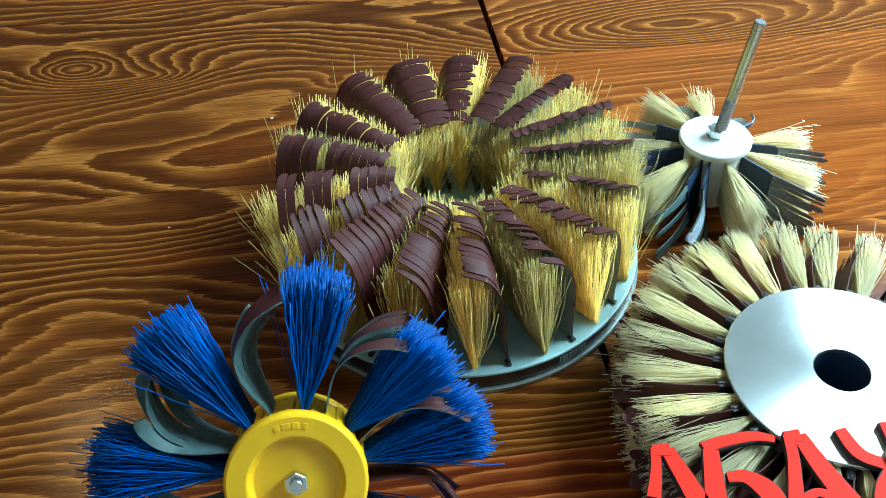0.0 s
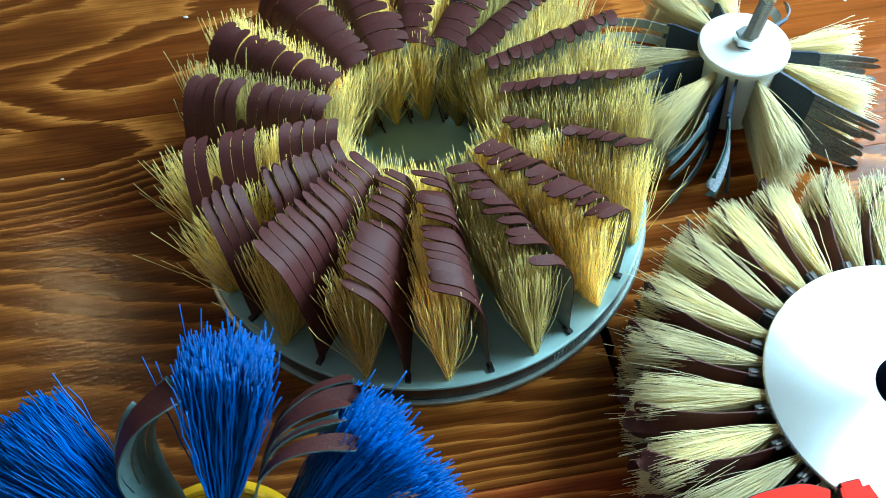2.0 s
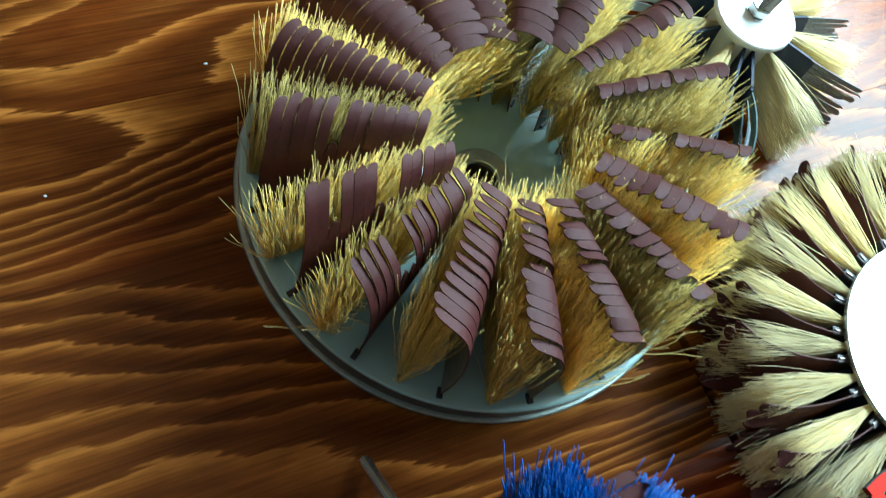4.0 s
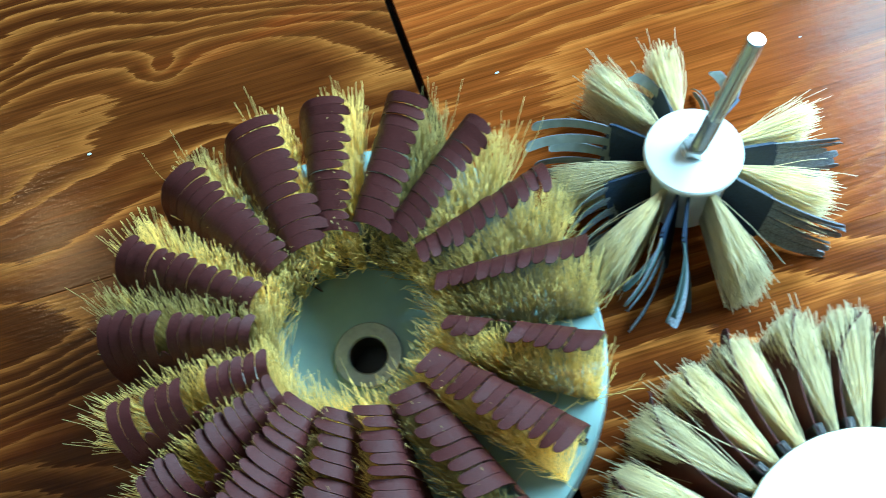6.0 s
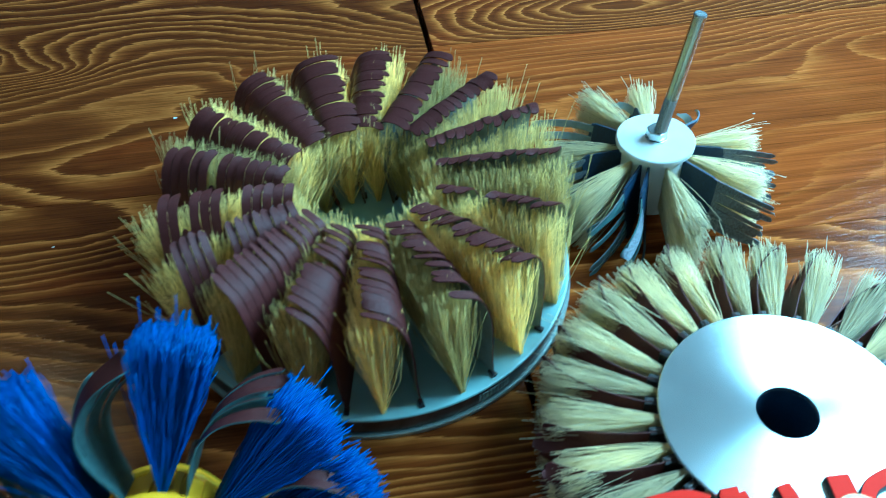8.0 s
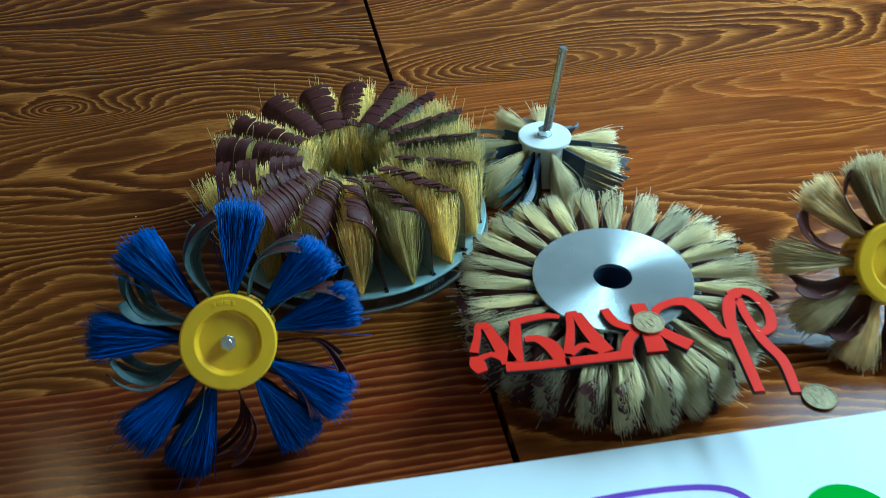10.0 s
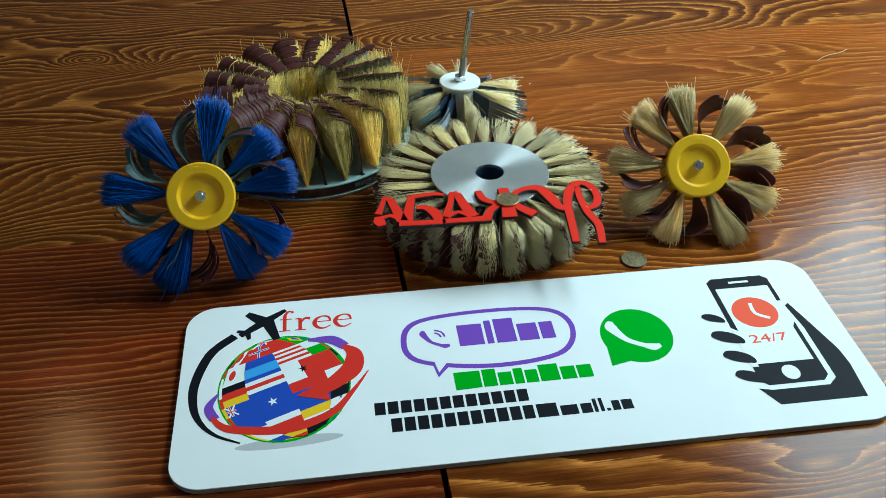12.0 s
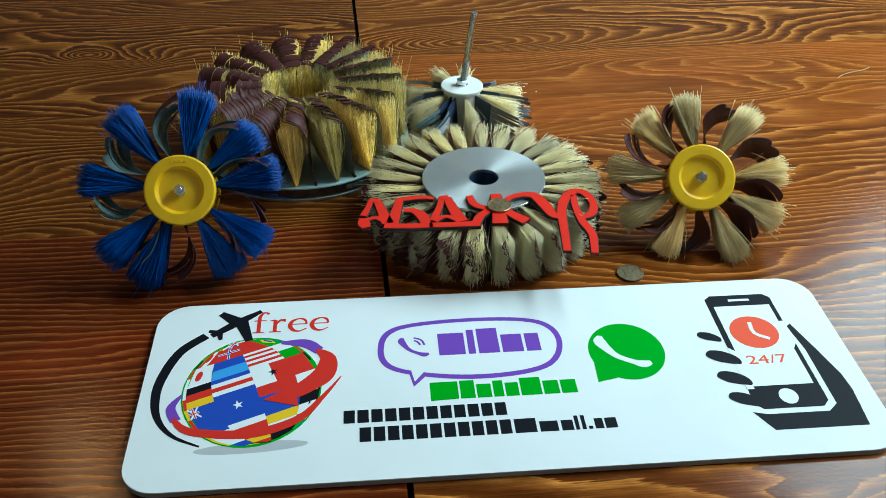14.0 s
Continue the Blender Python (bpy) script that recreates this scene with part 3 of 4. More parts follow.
# ---- aluminium wheel brush lying flat ----
def wheel_brush(cx, cy):
    rng = np.random.default_rng(5)
    ob = thing("wheel_brush", pose(cx, cy, 0), "aluminium-disc wheel brush with pale bristle tufts and brown abrasive strips", "brush")
    for z in (0.0015, 0.0465):
        turned("disc", [(0.0145, z), (0.0595, z), (0.06, z + 0.0005), (0.06, z + 0.0025), (0.0595, z + 0.003), (0.0145, z + 0.003), (0.0145, z)], ALU, ob, "bright turned aluminium disc", 128)
    turned("core", [(0.0146, 0.0046), (0.0545, 0.0046), (0.0545, 0.0464), (0.0146, 0.0464), (0.0146, 0.0046)], NAVY, ob, "dark core between the discs", 64)
    n_t = 25
    for i in range(n_t):
        a0 = radians(100) + 2 * math.pi * i / n_t + rng.uniform(-0.02, 0.02)
        n = 700
        ax = rng.uniform(0.006, 0.046, n)
        base = np.stack([np.full(n, 0.056), rng.uniform(-0.0013, 0.0013, n), ax], 1)
        sp = rng.uniform(-1, 1, n)
        rt = 0.1145 - 0.003 * sp ** 2 + rng.normal(0, 0.0016, n) + rng.uniform(-0.002, 0.0015)
        zt = 0.0268 + (ax - 0.026) * 1.16 + rng.normal(0, 0.0014, n)
        zt = np.clip(zt, 0.0012, None)
        tip = np.stack([rt, sp * 0.0088 + rng.normal(0, 0.0009, n) + rng.uniform(-0.0015, 0.0015), zt], 1)
        wild = (rng.random(n) < 0.06)[:, None]
        tip = tip + wild * rng.normal(0, 0.0055, (n, 3)) * np.array([1, 1, 0.6])
        tip[:, 2] = np.clip(tip[:, 2], 0.0012, None)
        bow = np.stack([np.zeros(n), sp * 0.0012, rng.normal(0.0005, 0.0006, n)], 1)
        p = strands(base, tip, bow, rng, 5, 0.0007, 1.4)
        c, s = math.cos(a0), math.sin(a0)
        p = np.stack([p[..., 0] * c - p[..., 1] * s, p[..., 0] * s + p[..., 1] * c, p[..., 2]], -1)
        part("tuft", tubes("tuft", p, rng.uniform(0.00014, 0.00024, n), STRAW_PALE), ob)
        a1 = a0 + math.pi / n_t
        bend, slope = rng.uniform(0.06, 0.2), rng.uniform(0.07, 0.12)

        def surf(u, v, a1=a1, bend=bend, slope=slope):
            rr = 0.057 + 0.067 * v - 0.006 * v ** 4
            a = a1 + 0.02 - bend * v ** 2.5 + slope * (0.5 - u) * (0.4 + v)
            return (rr * math.cos(a), rr * math.sin(a), 0.026 + (u - 0.5) * (0.04 + 0.006 * v))

        part("abrasive_flap", flap("abrasive_flap", surf, 6, rng, 0.6, 0.0006, 0.0016, 0.08, 8, 0.1, mats=(GRIT, GRIT)), ob, "brown abrasive strip")
        bm = box(bmesh.new(), 0.0535, 0.0655, -0.0022, 0.0022, 0.0055, 0.0462, 0.0006)
        bmesh.ops.transform(bm, matrix=pose(0, 0, 0, 0, 0, math.degrees(a1 - 0.02)), verts=bm.verts)
        clip = part("clip", bm, ob, "", BLACK)
        bm = box(bmesh.new(), 0.0605, 0.0645, -0.0006, 0.0006, 0.0463, 0.0468, 0.0002)
        bmesh.ops.transform(bm, matrix=pose(0, 0, 0, 0, 0, math.degrees(a1 - 0.02)), verts=bm.verts)
        part("staple", bm, clip, "", DARK_STEEL)
    return ob


wheel_brush(0.2275, 0.3415)


# ---- small drill brush on a shank ----
def hex_prism(bm, r, z0, z1):
    res = bmesh.ops.create_cone(bm, cap_ends=True, segments=6, radius1=r, radius2=r, depth=z1 - z0, matrix=Matrix.Translation((0, 0, (z0 + z1) / 2)))
    bmesh.ops.bevel(bm, geom=list({e for v in res["verts"] for e in v.link_edges}), offset=r * 0.08, segments=1, affect="EDGES")
    return bm


def shank_profile(r, z0, z1, pitch=0.00125):
    """A threaded lower third and a smooth upper rod."""
    zt = z0 + (z1 - z0) * 0.36
    p, z, k = [(0, z0)], z0, 0
    while z < zt:
        p.append((r * (1.0 if k % 2 else 0.9), z))
        z, k = z + pitch / 2, k + 1
    return p + [(r * 0.98, zt), (r * 0.98, z1 - 0.0008), (r * 0.85, z1), (0, z1)]


def drill_brush(cx, cy):
    rng = np.random.default_rng(8)
    ob = thing("drill_brush", pose(cx, cy, 0), "white drill brush on a steel shank with straw tufts", "brush")
    turned("hub", [(0, 0.002), (0.0205, 0.002), (0.021, 0.003), (0.021, 0.0445), (0, 0.0445)], WHITE_PLASTIC, ob, "", 48)
    turned("cap", [(0, 0.0446), (0.0235, 0.0446), (0.0243, 0.0452), (0.0243, 0.0478), (0.0236, 0.0486), (0, 0.0486)], WHITE_PLASTIC, ob, "round white plastic cap", 64)
    turned("washer", [(0, 0.0487), (0.0068, 0.0487), (0.0068, 0.0497), (0, 0.0497)], STEEL, ob, "", 32)
    part("nut", hex_prism(bmesh.new(), 0.0066, 0.0498, 0.0555), ob, "", STEEL)
    rod = turned("shank", shank_profile(0.004, 0.0, 0.0885), STEEL, ob, "round zinc-plated steel shank", 24, False)
    rod.matrix_local = Matrix.Translation((0.0008, -0.001, 0.0475)) @ pose(0, 0, 0, 0, 7.5, 0)
    for i, deg in enumerate((110, 80, 7, -32, -85, -148, 170)):
        a0 = math.radians(deg)
        n = 560
        ax = rng.uniform(0.007, 0.041, n)
        base = np.stack([np.full(n, 0.0195), rng.uniform(-0.001, 0.001, n), ax], 1)
        sp = rng.uniform(-1, 1, n)
        ln = 0.07 - 0.0025 * sp ** 2 + rng.normal(0, 0.0018, n) + (0.004 if deg == 110 else 0)
        zt = np.clip(0.024 + (ax - 0.024) * 1.15 + rng.normal(0, 0.0015, n) - 0.004, 0.001, None)
        tip = np.stack([ln, sp * 0.0082 + rng.normal(0, 0.001, n), zt], 1)
        wild = (rng.random(n) < 0.1)[:, None]
        tip = tip + wild * rng.normal(0, 0.006, (n, 3)) * np.array([1, 1, 0.4])
        tip[:, 2] = np.clip(tip[:, 2], 0.001, None)
        bow = np.stack([np.zeros(n), sp * 0.0012, rng.normal(0.001, 0.0008, n)], 1)
        p = strands(base, tip, bow, rng, 5, 0.0006, 1.5)
        c, s = math.cos(a0), math.sin(a0)
        p = np.stack([p[..., 0] * c - p[..., 1] * s, p[..., 0] * s + p[..., 1] * c, p[..., 2]], -1)
        part("tuft", tubes("tuft", p, rng.uniform(0.00016, 0.00024, n), STRAW_PALE), ob)
    for deg, bend, mats, tail in ((142, 0.35, (GRIT_BACK, GREY_GRIT), 0.084), (97, 0.3, (GRIT_BACK, GREY_GRIT), 0.062), (45, 0.5, (GRIT_BACK, GREY_GRIT), 0.064), (-12, 0.1, (GREY_GRIT, GREY_GRIT), 0.079), (-50, 0.25, (GREY_GRIT, GREY_GRIT), 0.079),
                                  (-112, -0.35, (GREY_GRIT, PALE_BACK), 0.084), (-126, -0.3, (PALE_BACK, GREY_GRIT), 0.084), (-172, 0.3, (GREY_GRIT, GRIT_BACK), 0.068)):
        a1 = math.radians(deg)

        lean = -0.003 if deg == -50 else -0.007 if deg == -12 else 0.005 if abs(deg + 119) < 10 else 0.011

        def inner(u, v, a1=a1, lean=lean):
            rr, w = 0.019 + 0.026 * v, lean * (0.5 - u) * (0.5 + v)
            return (rr * math.cos(a1) - w * math.sin(a1), rr * math.sin(a1) + w * math.cos(a1), 0.005 + 0.037 * u - 0.004 * v)

        def outer(u, v, a1=a1, bend=bend, tail=tail, lean=lean):
            rr, w = 0.04 + (tail - 0.036) * v, lean * (0.5 - u) * (1.3 + 0.5 * v)
            a = a1 + bend * v * v * 0.45
            return (rr * math.cos(a) - w * math.sin(a), rr * math.sin(a) + w * math.cos(a), max(0.0015, 0.004 + 0.034 * u - 0.008 * v * v))

        part("cloth_root", flap("cloth_root", inner, 1, rng, 0.9, 0.0016, 0.0, 0.02, 5, 0.0, mats=(NAVY, NAVY)), ob, "dark navy cloth root")
        part("abrasive_strip", flap("abrasive_strip", outer, 9 if abs(deg + 31) < 25 else 5, rng, 0.06, 0.0009, 0.0012 if abs(deg + 31) < 25 else 0.004, 0.06, 9, 0.25 if abs(deg + 31) < 25 else 0.42, mats=mats, gap=0.08 if abs(deg + 31) < 25 else 0.4), ob, "grey slit abrasive strip")
    return ob


drill_brush(0.228, 0.548)


# ---- two brushes with yellow hubs, propped on their shanks ----
def hub_brush(face, el, az, angs, mat, label, wavy, seed, reach, flap_mats, thick):
    rng = np.random.default_rng(seed)
    e, a = radians(el), radians(az)
    n_vec = Vector((math.cos(e) * math.cos(a), math.cos(e) * math.sin(a), math.sin(e)))
    u = Vector((0, 0, 1)).cross(n_vec).normalized()
    v = n_vec.cross(u)
    m = Matrix((u, v, n_vec)).transposed().to_4x4()
    m.translation = Vector(face)
    ob = thing("hub_brush", m, label, "brush", "brushes with yellow hubs")
    R = 0.0313
    turned("front_cap", [(0, -0.0042), (0.0184, -0.0042), (0.019, -0.0038), (0.0208, -0.0004), (0.0216, 0.0), (0.0298, 0.0), (0.0309, -0.0006), (R, -0.002), (R, -0.0068), (0.0303, -0.0075), (0, -0.0075)], YELLOW, ob, "dished yellow plastic cap", 96)
    turned("rear_cap", [(0, -0.03), (0.0303, -0.03), (R, -0.031), (R, -0.036), (0.03, -0.0375), (0, -0.0375)], YELLOW, ob, "", 64)
    turned("core", [(0, -0.0076), (0.0297, -0.0076), (0.0297, -0.0299), (0, -0.0299)], YELLOW, ob, "", 48)
    for k, w in enumerate((0.0012, 0.0018, 0.0016, 0.001)):
        bm = box(bmesh.new(), 0.0246, 0.0274, -w, w, -0.0002, 0.0003, 0.0002)
        bmesh.ops.rotate(bm, cent=(0, 0, 0), matrix=Matrix.Rotation(radians(102 - 9 * k), 3, "Z"), verts=bm.verts)
        part("embossed_bar", bm, ob, "", YELLOW)
    part("nut", hex_prism(bmesh.new(), 0.0054, -0.0041, 0.0008), ob, "", STEEL)
    turned("bolt_end", [(0, 0.0012), (0.003, 0.0012), (0.003, 0.0032), (0.0025, 0.0038), (0, 0.0038)], STEEL, ob, "", 20)
    down = (face[2] + 0.0) / math.sin(e)
    turned("shank", [(0, -down + 0.003), (0.003, -down + 0.003), (0.003, -0.0376), (0, -0.0376)], STEEL, ob, "", 16)
    for deg, gap in zip(angs, [(angs[k - 1] - angs[k]) % 360 for k in range(len(angs))]):
        a0 = radians(deg)
        for share in (0.25, 0.8):
            bm = box(bmesh.new(), 0.0296, 0.0311, -0.0016, 0.0016, -0.0299, -0.0077, 0.0003)
            bmesh.ops.rotate(bm, cent=(0, 0, 0), matrix=Matrix.Rotation(a0 + radians(share * gap), 3, "Z"), verts=bm.verts)
            part("rib", bm, ob, "", YELLOW)
        n = 760
        ax = rng.uniform(-0.0285, -0.0085, n)
        base = np.stack([np.full(n, 0.0285), rng.uniform(-0.001, 0.001, n), ax], 1)
        sp = rng.uniform(-1, 1, n)
        ln = reach - 0.003 * sp ** 2 + rng.normal(0, 0.0018, n) + rng.uniform(-0.003, 0.003)
        tip = np.stack([ln, sp * (0.0148 if wavy else 0.0125) + rng.normal(0, 0.001, n) + rng.uniform(-0.003, 0.003), -0.0185 + (ax + 0.0185) * 1.5 + rng.normal(0, 0.0018, n)], 1)
        wild = (rng.random(n) < 0.03)[:, None]
        tip = tip + wild * rng.normal(0, 0.006, (n, 3))
        clump = rng.normal(0, 1, (14, 3)) * np.array([0.0022, 0.0009, 0.001])
        tip = tip + clump[rng.integers(0, 10, n)]
        bow = np.stack([np.zeros(n), sp * 0.001, rng.normal(0, 0.0008, n)], 1)
        p = strands(base, tip, bow, rng, 9 if wavy else 5, 0.0006 if wavy else 0.0004, 4.5 if wavy else 1.5)
        c, s = math.cos(a0), math.sin(a0)
        p = np.stack([p[..., 0] * c - p[..., 1] * s, p[..., 0] * s + p[..., 1] * c, p[..., 2]], -1)
        floor_z = 0.0012
        world_z = p[..., 0] * m[2][0] + p[..., 1] * m[2][1] + p[..., 2] * m[2][2] + m[2][3]
        fix = np.maximum(0, floor_z - world_z)
        p = p + fix[..., None] * np.array([m[2][0], m[2][1], m[2][2]])
        part("tuft", tubes("tuft", p, rng.uniform(thick * 0.85, thick * 1.15, n), mat), ob)

        root, end = min(27, 0.56 * gap), rng.uniform(3, 10)
        arc = [(root, 0, 0), (root + 4, 0, 0), (root + 2, 0, 0), (root * 0.62 + 2, 0, 0), (end, 0, 0)]
        face_turn = 34 * math.cos(a0) - 16 if wavy else -20

        def surf(u, v, a0=a0, arc=arc, face_turn=face_turn):
            rr = 0.029 + (reach - 0.032) * (1.12 * v - 0.12 * v ** 4)
            turn = max(-20, face_turn) * v ** 1.3 - 24 * v * (1 - v)
            aa = a0 + radians(curve_at(arc, v)[0] - turn * (u - 0.5))
            q = Vector((rr * math.cos(aa), rr * math.sin(aa), -0.0185 + (u - 0.5) * ((0.023 if wavy else 0.026) + 0.011 * v)))
            z = (m @ q).z
            if z < 0.0015:
                q += m.to_3x3().inverted() @ Vector((0, 0, 0.0015 - z))
            return q

        sides = (GRIT, GRIT) if -130 < deg < 0 else flap_mats
        part("abrasive_flap", flap("abrasive_flap", surf, 6 if wavy else 4, rng, 0.36 if wavy else 0.55, 0.0006, 0.0032 if wavy else 0.002, 0.08, 12, 0.3 if wavy else 0.15, mats=sides, gap=0.16 if wavy else 0.06), ob, "curled slit abrasive flap")
    return ob


hub_brush((-0.0513, 0.2844, 0.0847), 36, -88, (126, 77, 36, 7, -37, -64, -117, -141, 168), BLUE, "blue nylon brush with a yellow plastic hub and curled flaps", True, 11, 0.0865, (GRIT, PALE_BACK), 0.00035)
hub_brush((0.428, 0.295, 0.068), 40, -100, (101, 56, 7, -27, -63, -115, -148, 177, 137), STRAW_WARM, "straw bristle brush with a yellow plastic hub and brown flaps", False, 12, 0.0815, (GRIT, GRIT), 0.00026)


# ---- red cut-out word and coins ----
def stroke_outline(bm, pts, z0, z1, seg=10):
    """A solid ribbon along a smooth line; pts: x, y, half-width."""
    c = [curve_at(pts, i / (seg * (len(pts) - 1))) for i in range(seg * (len(pts) - 1) + 1)]
    ring = []
    for i, p in enumerate(c):
        d = c[min(i + 1, len(c) - 1)] - c[max(i - 1, 0)]
        d = Vector((d.x, d.y)).normalized()
        n = Vector((-d.y, d.x)) * p.z
        ring.append([bm.verts.new((p.x + s * n.x, p.y + s * n.y, z)) for s in (1, -1) for z in (z0, z1)])
    for a, b in zip(ring, ring[1:]):
        bm.faces.new((a[1], b[1], b[3], a[3])), bm.faces.new((a[0], a[2], b[2], b[0]))
        bm.faces.new((a[0], b[0], b[1], a[1])), bm.faces.new((a[2], a[3], b[3], b[2]))
    for a in (ring[0], ring[-1]):
        bm.faces.new((a[0], a[1], a[3], a[2]))


def cut_out_word():
    ob = thing("word_sign", pose(0, 0, 0.0497), "red cut-out plastic word lying on the wheel brush", "sign")
    letter_a = (((0.1225, 0.303, 0.0028), (0.127, 0.283, 0.0036), (0.131, 0.264, 0.0042)), ((0.117, 0.3045, 0.002), (0.114, 0.292, 0.0022), (0.109, 0.278, 0.0027)),
                ((0.109, 0.274, 0.0028), (0.1095, 0.266, 0.0042), (0.1115, 0.259, 0.003)), ((0.1115, 0.271, 0.0022), (0.12, 0.274, 0.002), (0.127, 0.27, 0.0028)), ((0.1155, 0.303, 0.0026), (0.124, 0.3025, 0.0028)))
    letter_be = (((0.143, 0.3, 0.003), (0.139, 0.282, 0.0036), (0.135, 0.264, 0.0044)), ((0.14, 0.3015, 0.0026), (0.151, 0.304, 0.0026), (0.166, 0.305, 0.0024), (0.1755, 0.302, 0.0018)),
                 ((0.146, 0.284, 0.0022), (0.155, 0.283, 0.003), (0.1625, 0.274, 0.0042), (0.165, 0.261, 0.0034)), ((0.1275, 0.2605, 0.0034), (0.145, 0.2585, 0.003), (0.171, 0.2575, 0.003)))
    letter_a_again = (((0.188, 0.303, 0.003), (0.192, 0.283, 0.0038), (0.198, 0.262, 0.0044)), ((0.183, 0.3035, 0.0024), (0.18, 0.289, 0.0024), (0.172, 0.265, 0.003)),
                      ((0.173, 0.265, 0.0026), (0.184, 0.271, 0.002), (0.193, 0.266, 0.0028)), ((0.168, 0.258, 0.003), (0.191, 0.2572, 0.003), (0.214, 0.257, 0.0034)), ((0.181, 0.3025, 0.0026), (0.189, 0.3025, 0.003)))
    letter_zhe = (((0.209, 0.304, 0.0026), (0.212, 0.29, 0.003), (0.22, 0.283, 0.0027), (0.228, 0.28, 0.003)), ((0.226, 0.28, 0.003), (0.216, 0.27, 0.003), (0.2105, 0.259, 0.0034)),
                  ((0.234, 0.305, 0.0038), (0.2335, 0.28, 0.0044), (0.232, 0.256, 0.0054)), ((0.238, 0.285, 0.0024), (0.246, 0.297, 0.0026), (0.258, 0.302, 0.0028)), ((0.238, 0.279, 0.003), (0.247, 0.267, 0.0038), (0.256, 0.2575, 0.0042)))
    letter_u = (((0.256, 0.302, 0.0026), (0.2695, 0.3, 0.0038), (0.277, 0.283, 0.0042), (0.282, 0.266, 0.0034), (0.292, 0.2615, 0.0028)), ((0.309, 0.3035, 0.003), (0.299, 0.294, 0.0036), (0.291, 0.272, 0.0033), (0.2875, 0.242, 0.003), (0.284, 0.209, 0.0028)))
    letter_er = (((0.302, 0.3025, 0.0026), (0.311, 0.3045, 0.003), (0.319, 0.299, 0.0032), (0.3225, 0.282, 0.003), (0.318, 0.266, 0.003), (0.309, 0.26, 0.0026)), ((0.307, 0.297, 0.0024), (0.305, 0.279, 0.0026), (0.3065, 0.253, 0.003), (0.311, 0.232, 0.003), (0.307, 0.204, 0.0026)))
    letters = (letter_a, letter_be, letter_a_again, letter_zhe, letter_u, letter_er)
    for i, strokes in enumerate(letters):
        bm, edge = bmesh.new(), bmesh.new()
        for j, st in enumerate(strokes):
            st = [(x, y, k * 1.45 - 0.0007) for x, y, k in st]
            stroke_outline(bm, st, 0.0006, 0.0032 + 0.00004 * j)
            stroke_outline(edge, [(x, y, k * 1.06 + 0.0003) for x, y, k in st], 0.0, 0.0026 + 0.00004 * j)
        face = part("letter", bm, ob, "", RED)
        part("dark_rim", edge, face, "dark edge under the letter", RIM_DARK)
    return ob


cut_out_word()


def coin(name, x, y, z, r, mat, label, digits):
    ob = thing(name, pose(x, y, z, 0, 0, random.uniform(-15, 15)), label, "coin")
    turned("blank", [(0, 0), (r * 0.98, 0), (r, 0.0003), (r, 0.0016), (r * 0.97, 0.0019), (r * 0.9, 0.0019), (r * 0.88, 0.0016), (0, 0.0016)], mat, ob, "", 48)
    if digits:
        text("digits", digits, ob, mat, -r * 0.42, -r * 0.4, r * 1.0, 0.0016, 0.0003)
    return ob


def text(name, body, parent, mat, x, y, size, z, depth=0.0002, width=None, label="", angle=0, slant=0.0):
    cu = bpy.data.curves.new(name, "FONT")
    cu.body, cu.size, cu.extrude, cu.shear = body, size, depth / 2, slant
    tmp = bpy.data.objects.new(name + "_shape", cu)
    scene.collection.objects.link(tmp)
    bpy.context.view_layer.update()
    me = bpy.data.meshes.new_from_object(tmp.evaluated_get(bpy.context.evaluated_depsgraph_get()))
    bpy.data.objects.remove(tmp)
    xs = [v.co.x for v in me.vertices]
    k = width / (max(xs) - min(xs)) if width else 1.0
    me.transform(Matrix.Translation((x, y, z + depth / 2)) @ pose(0, 0, 0, 0, 0, angle) @ Matrix.Diagonal((k, 1, 1, 1)) @ Matrix.Translation((-min(xs), 0, 0)))
    me.materials.clear()
    me.materials.append(mat)
    return part(name, me, parent, label)


coin("coin", 0.2345, 0.283, 0.0532, 0.0113, BRASS, "brass-coloured coin lying on the red cut-out word", "10")
coin("coin", 0.353, 0.2395, 0.0002, 0.0125, NICKEL, "worn dull brassy coin lying on the wooden table", "1")


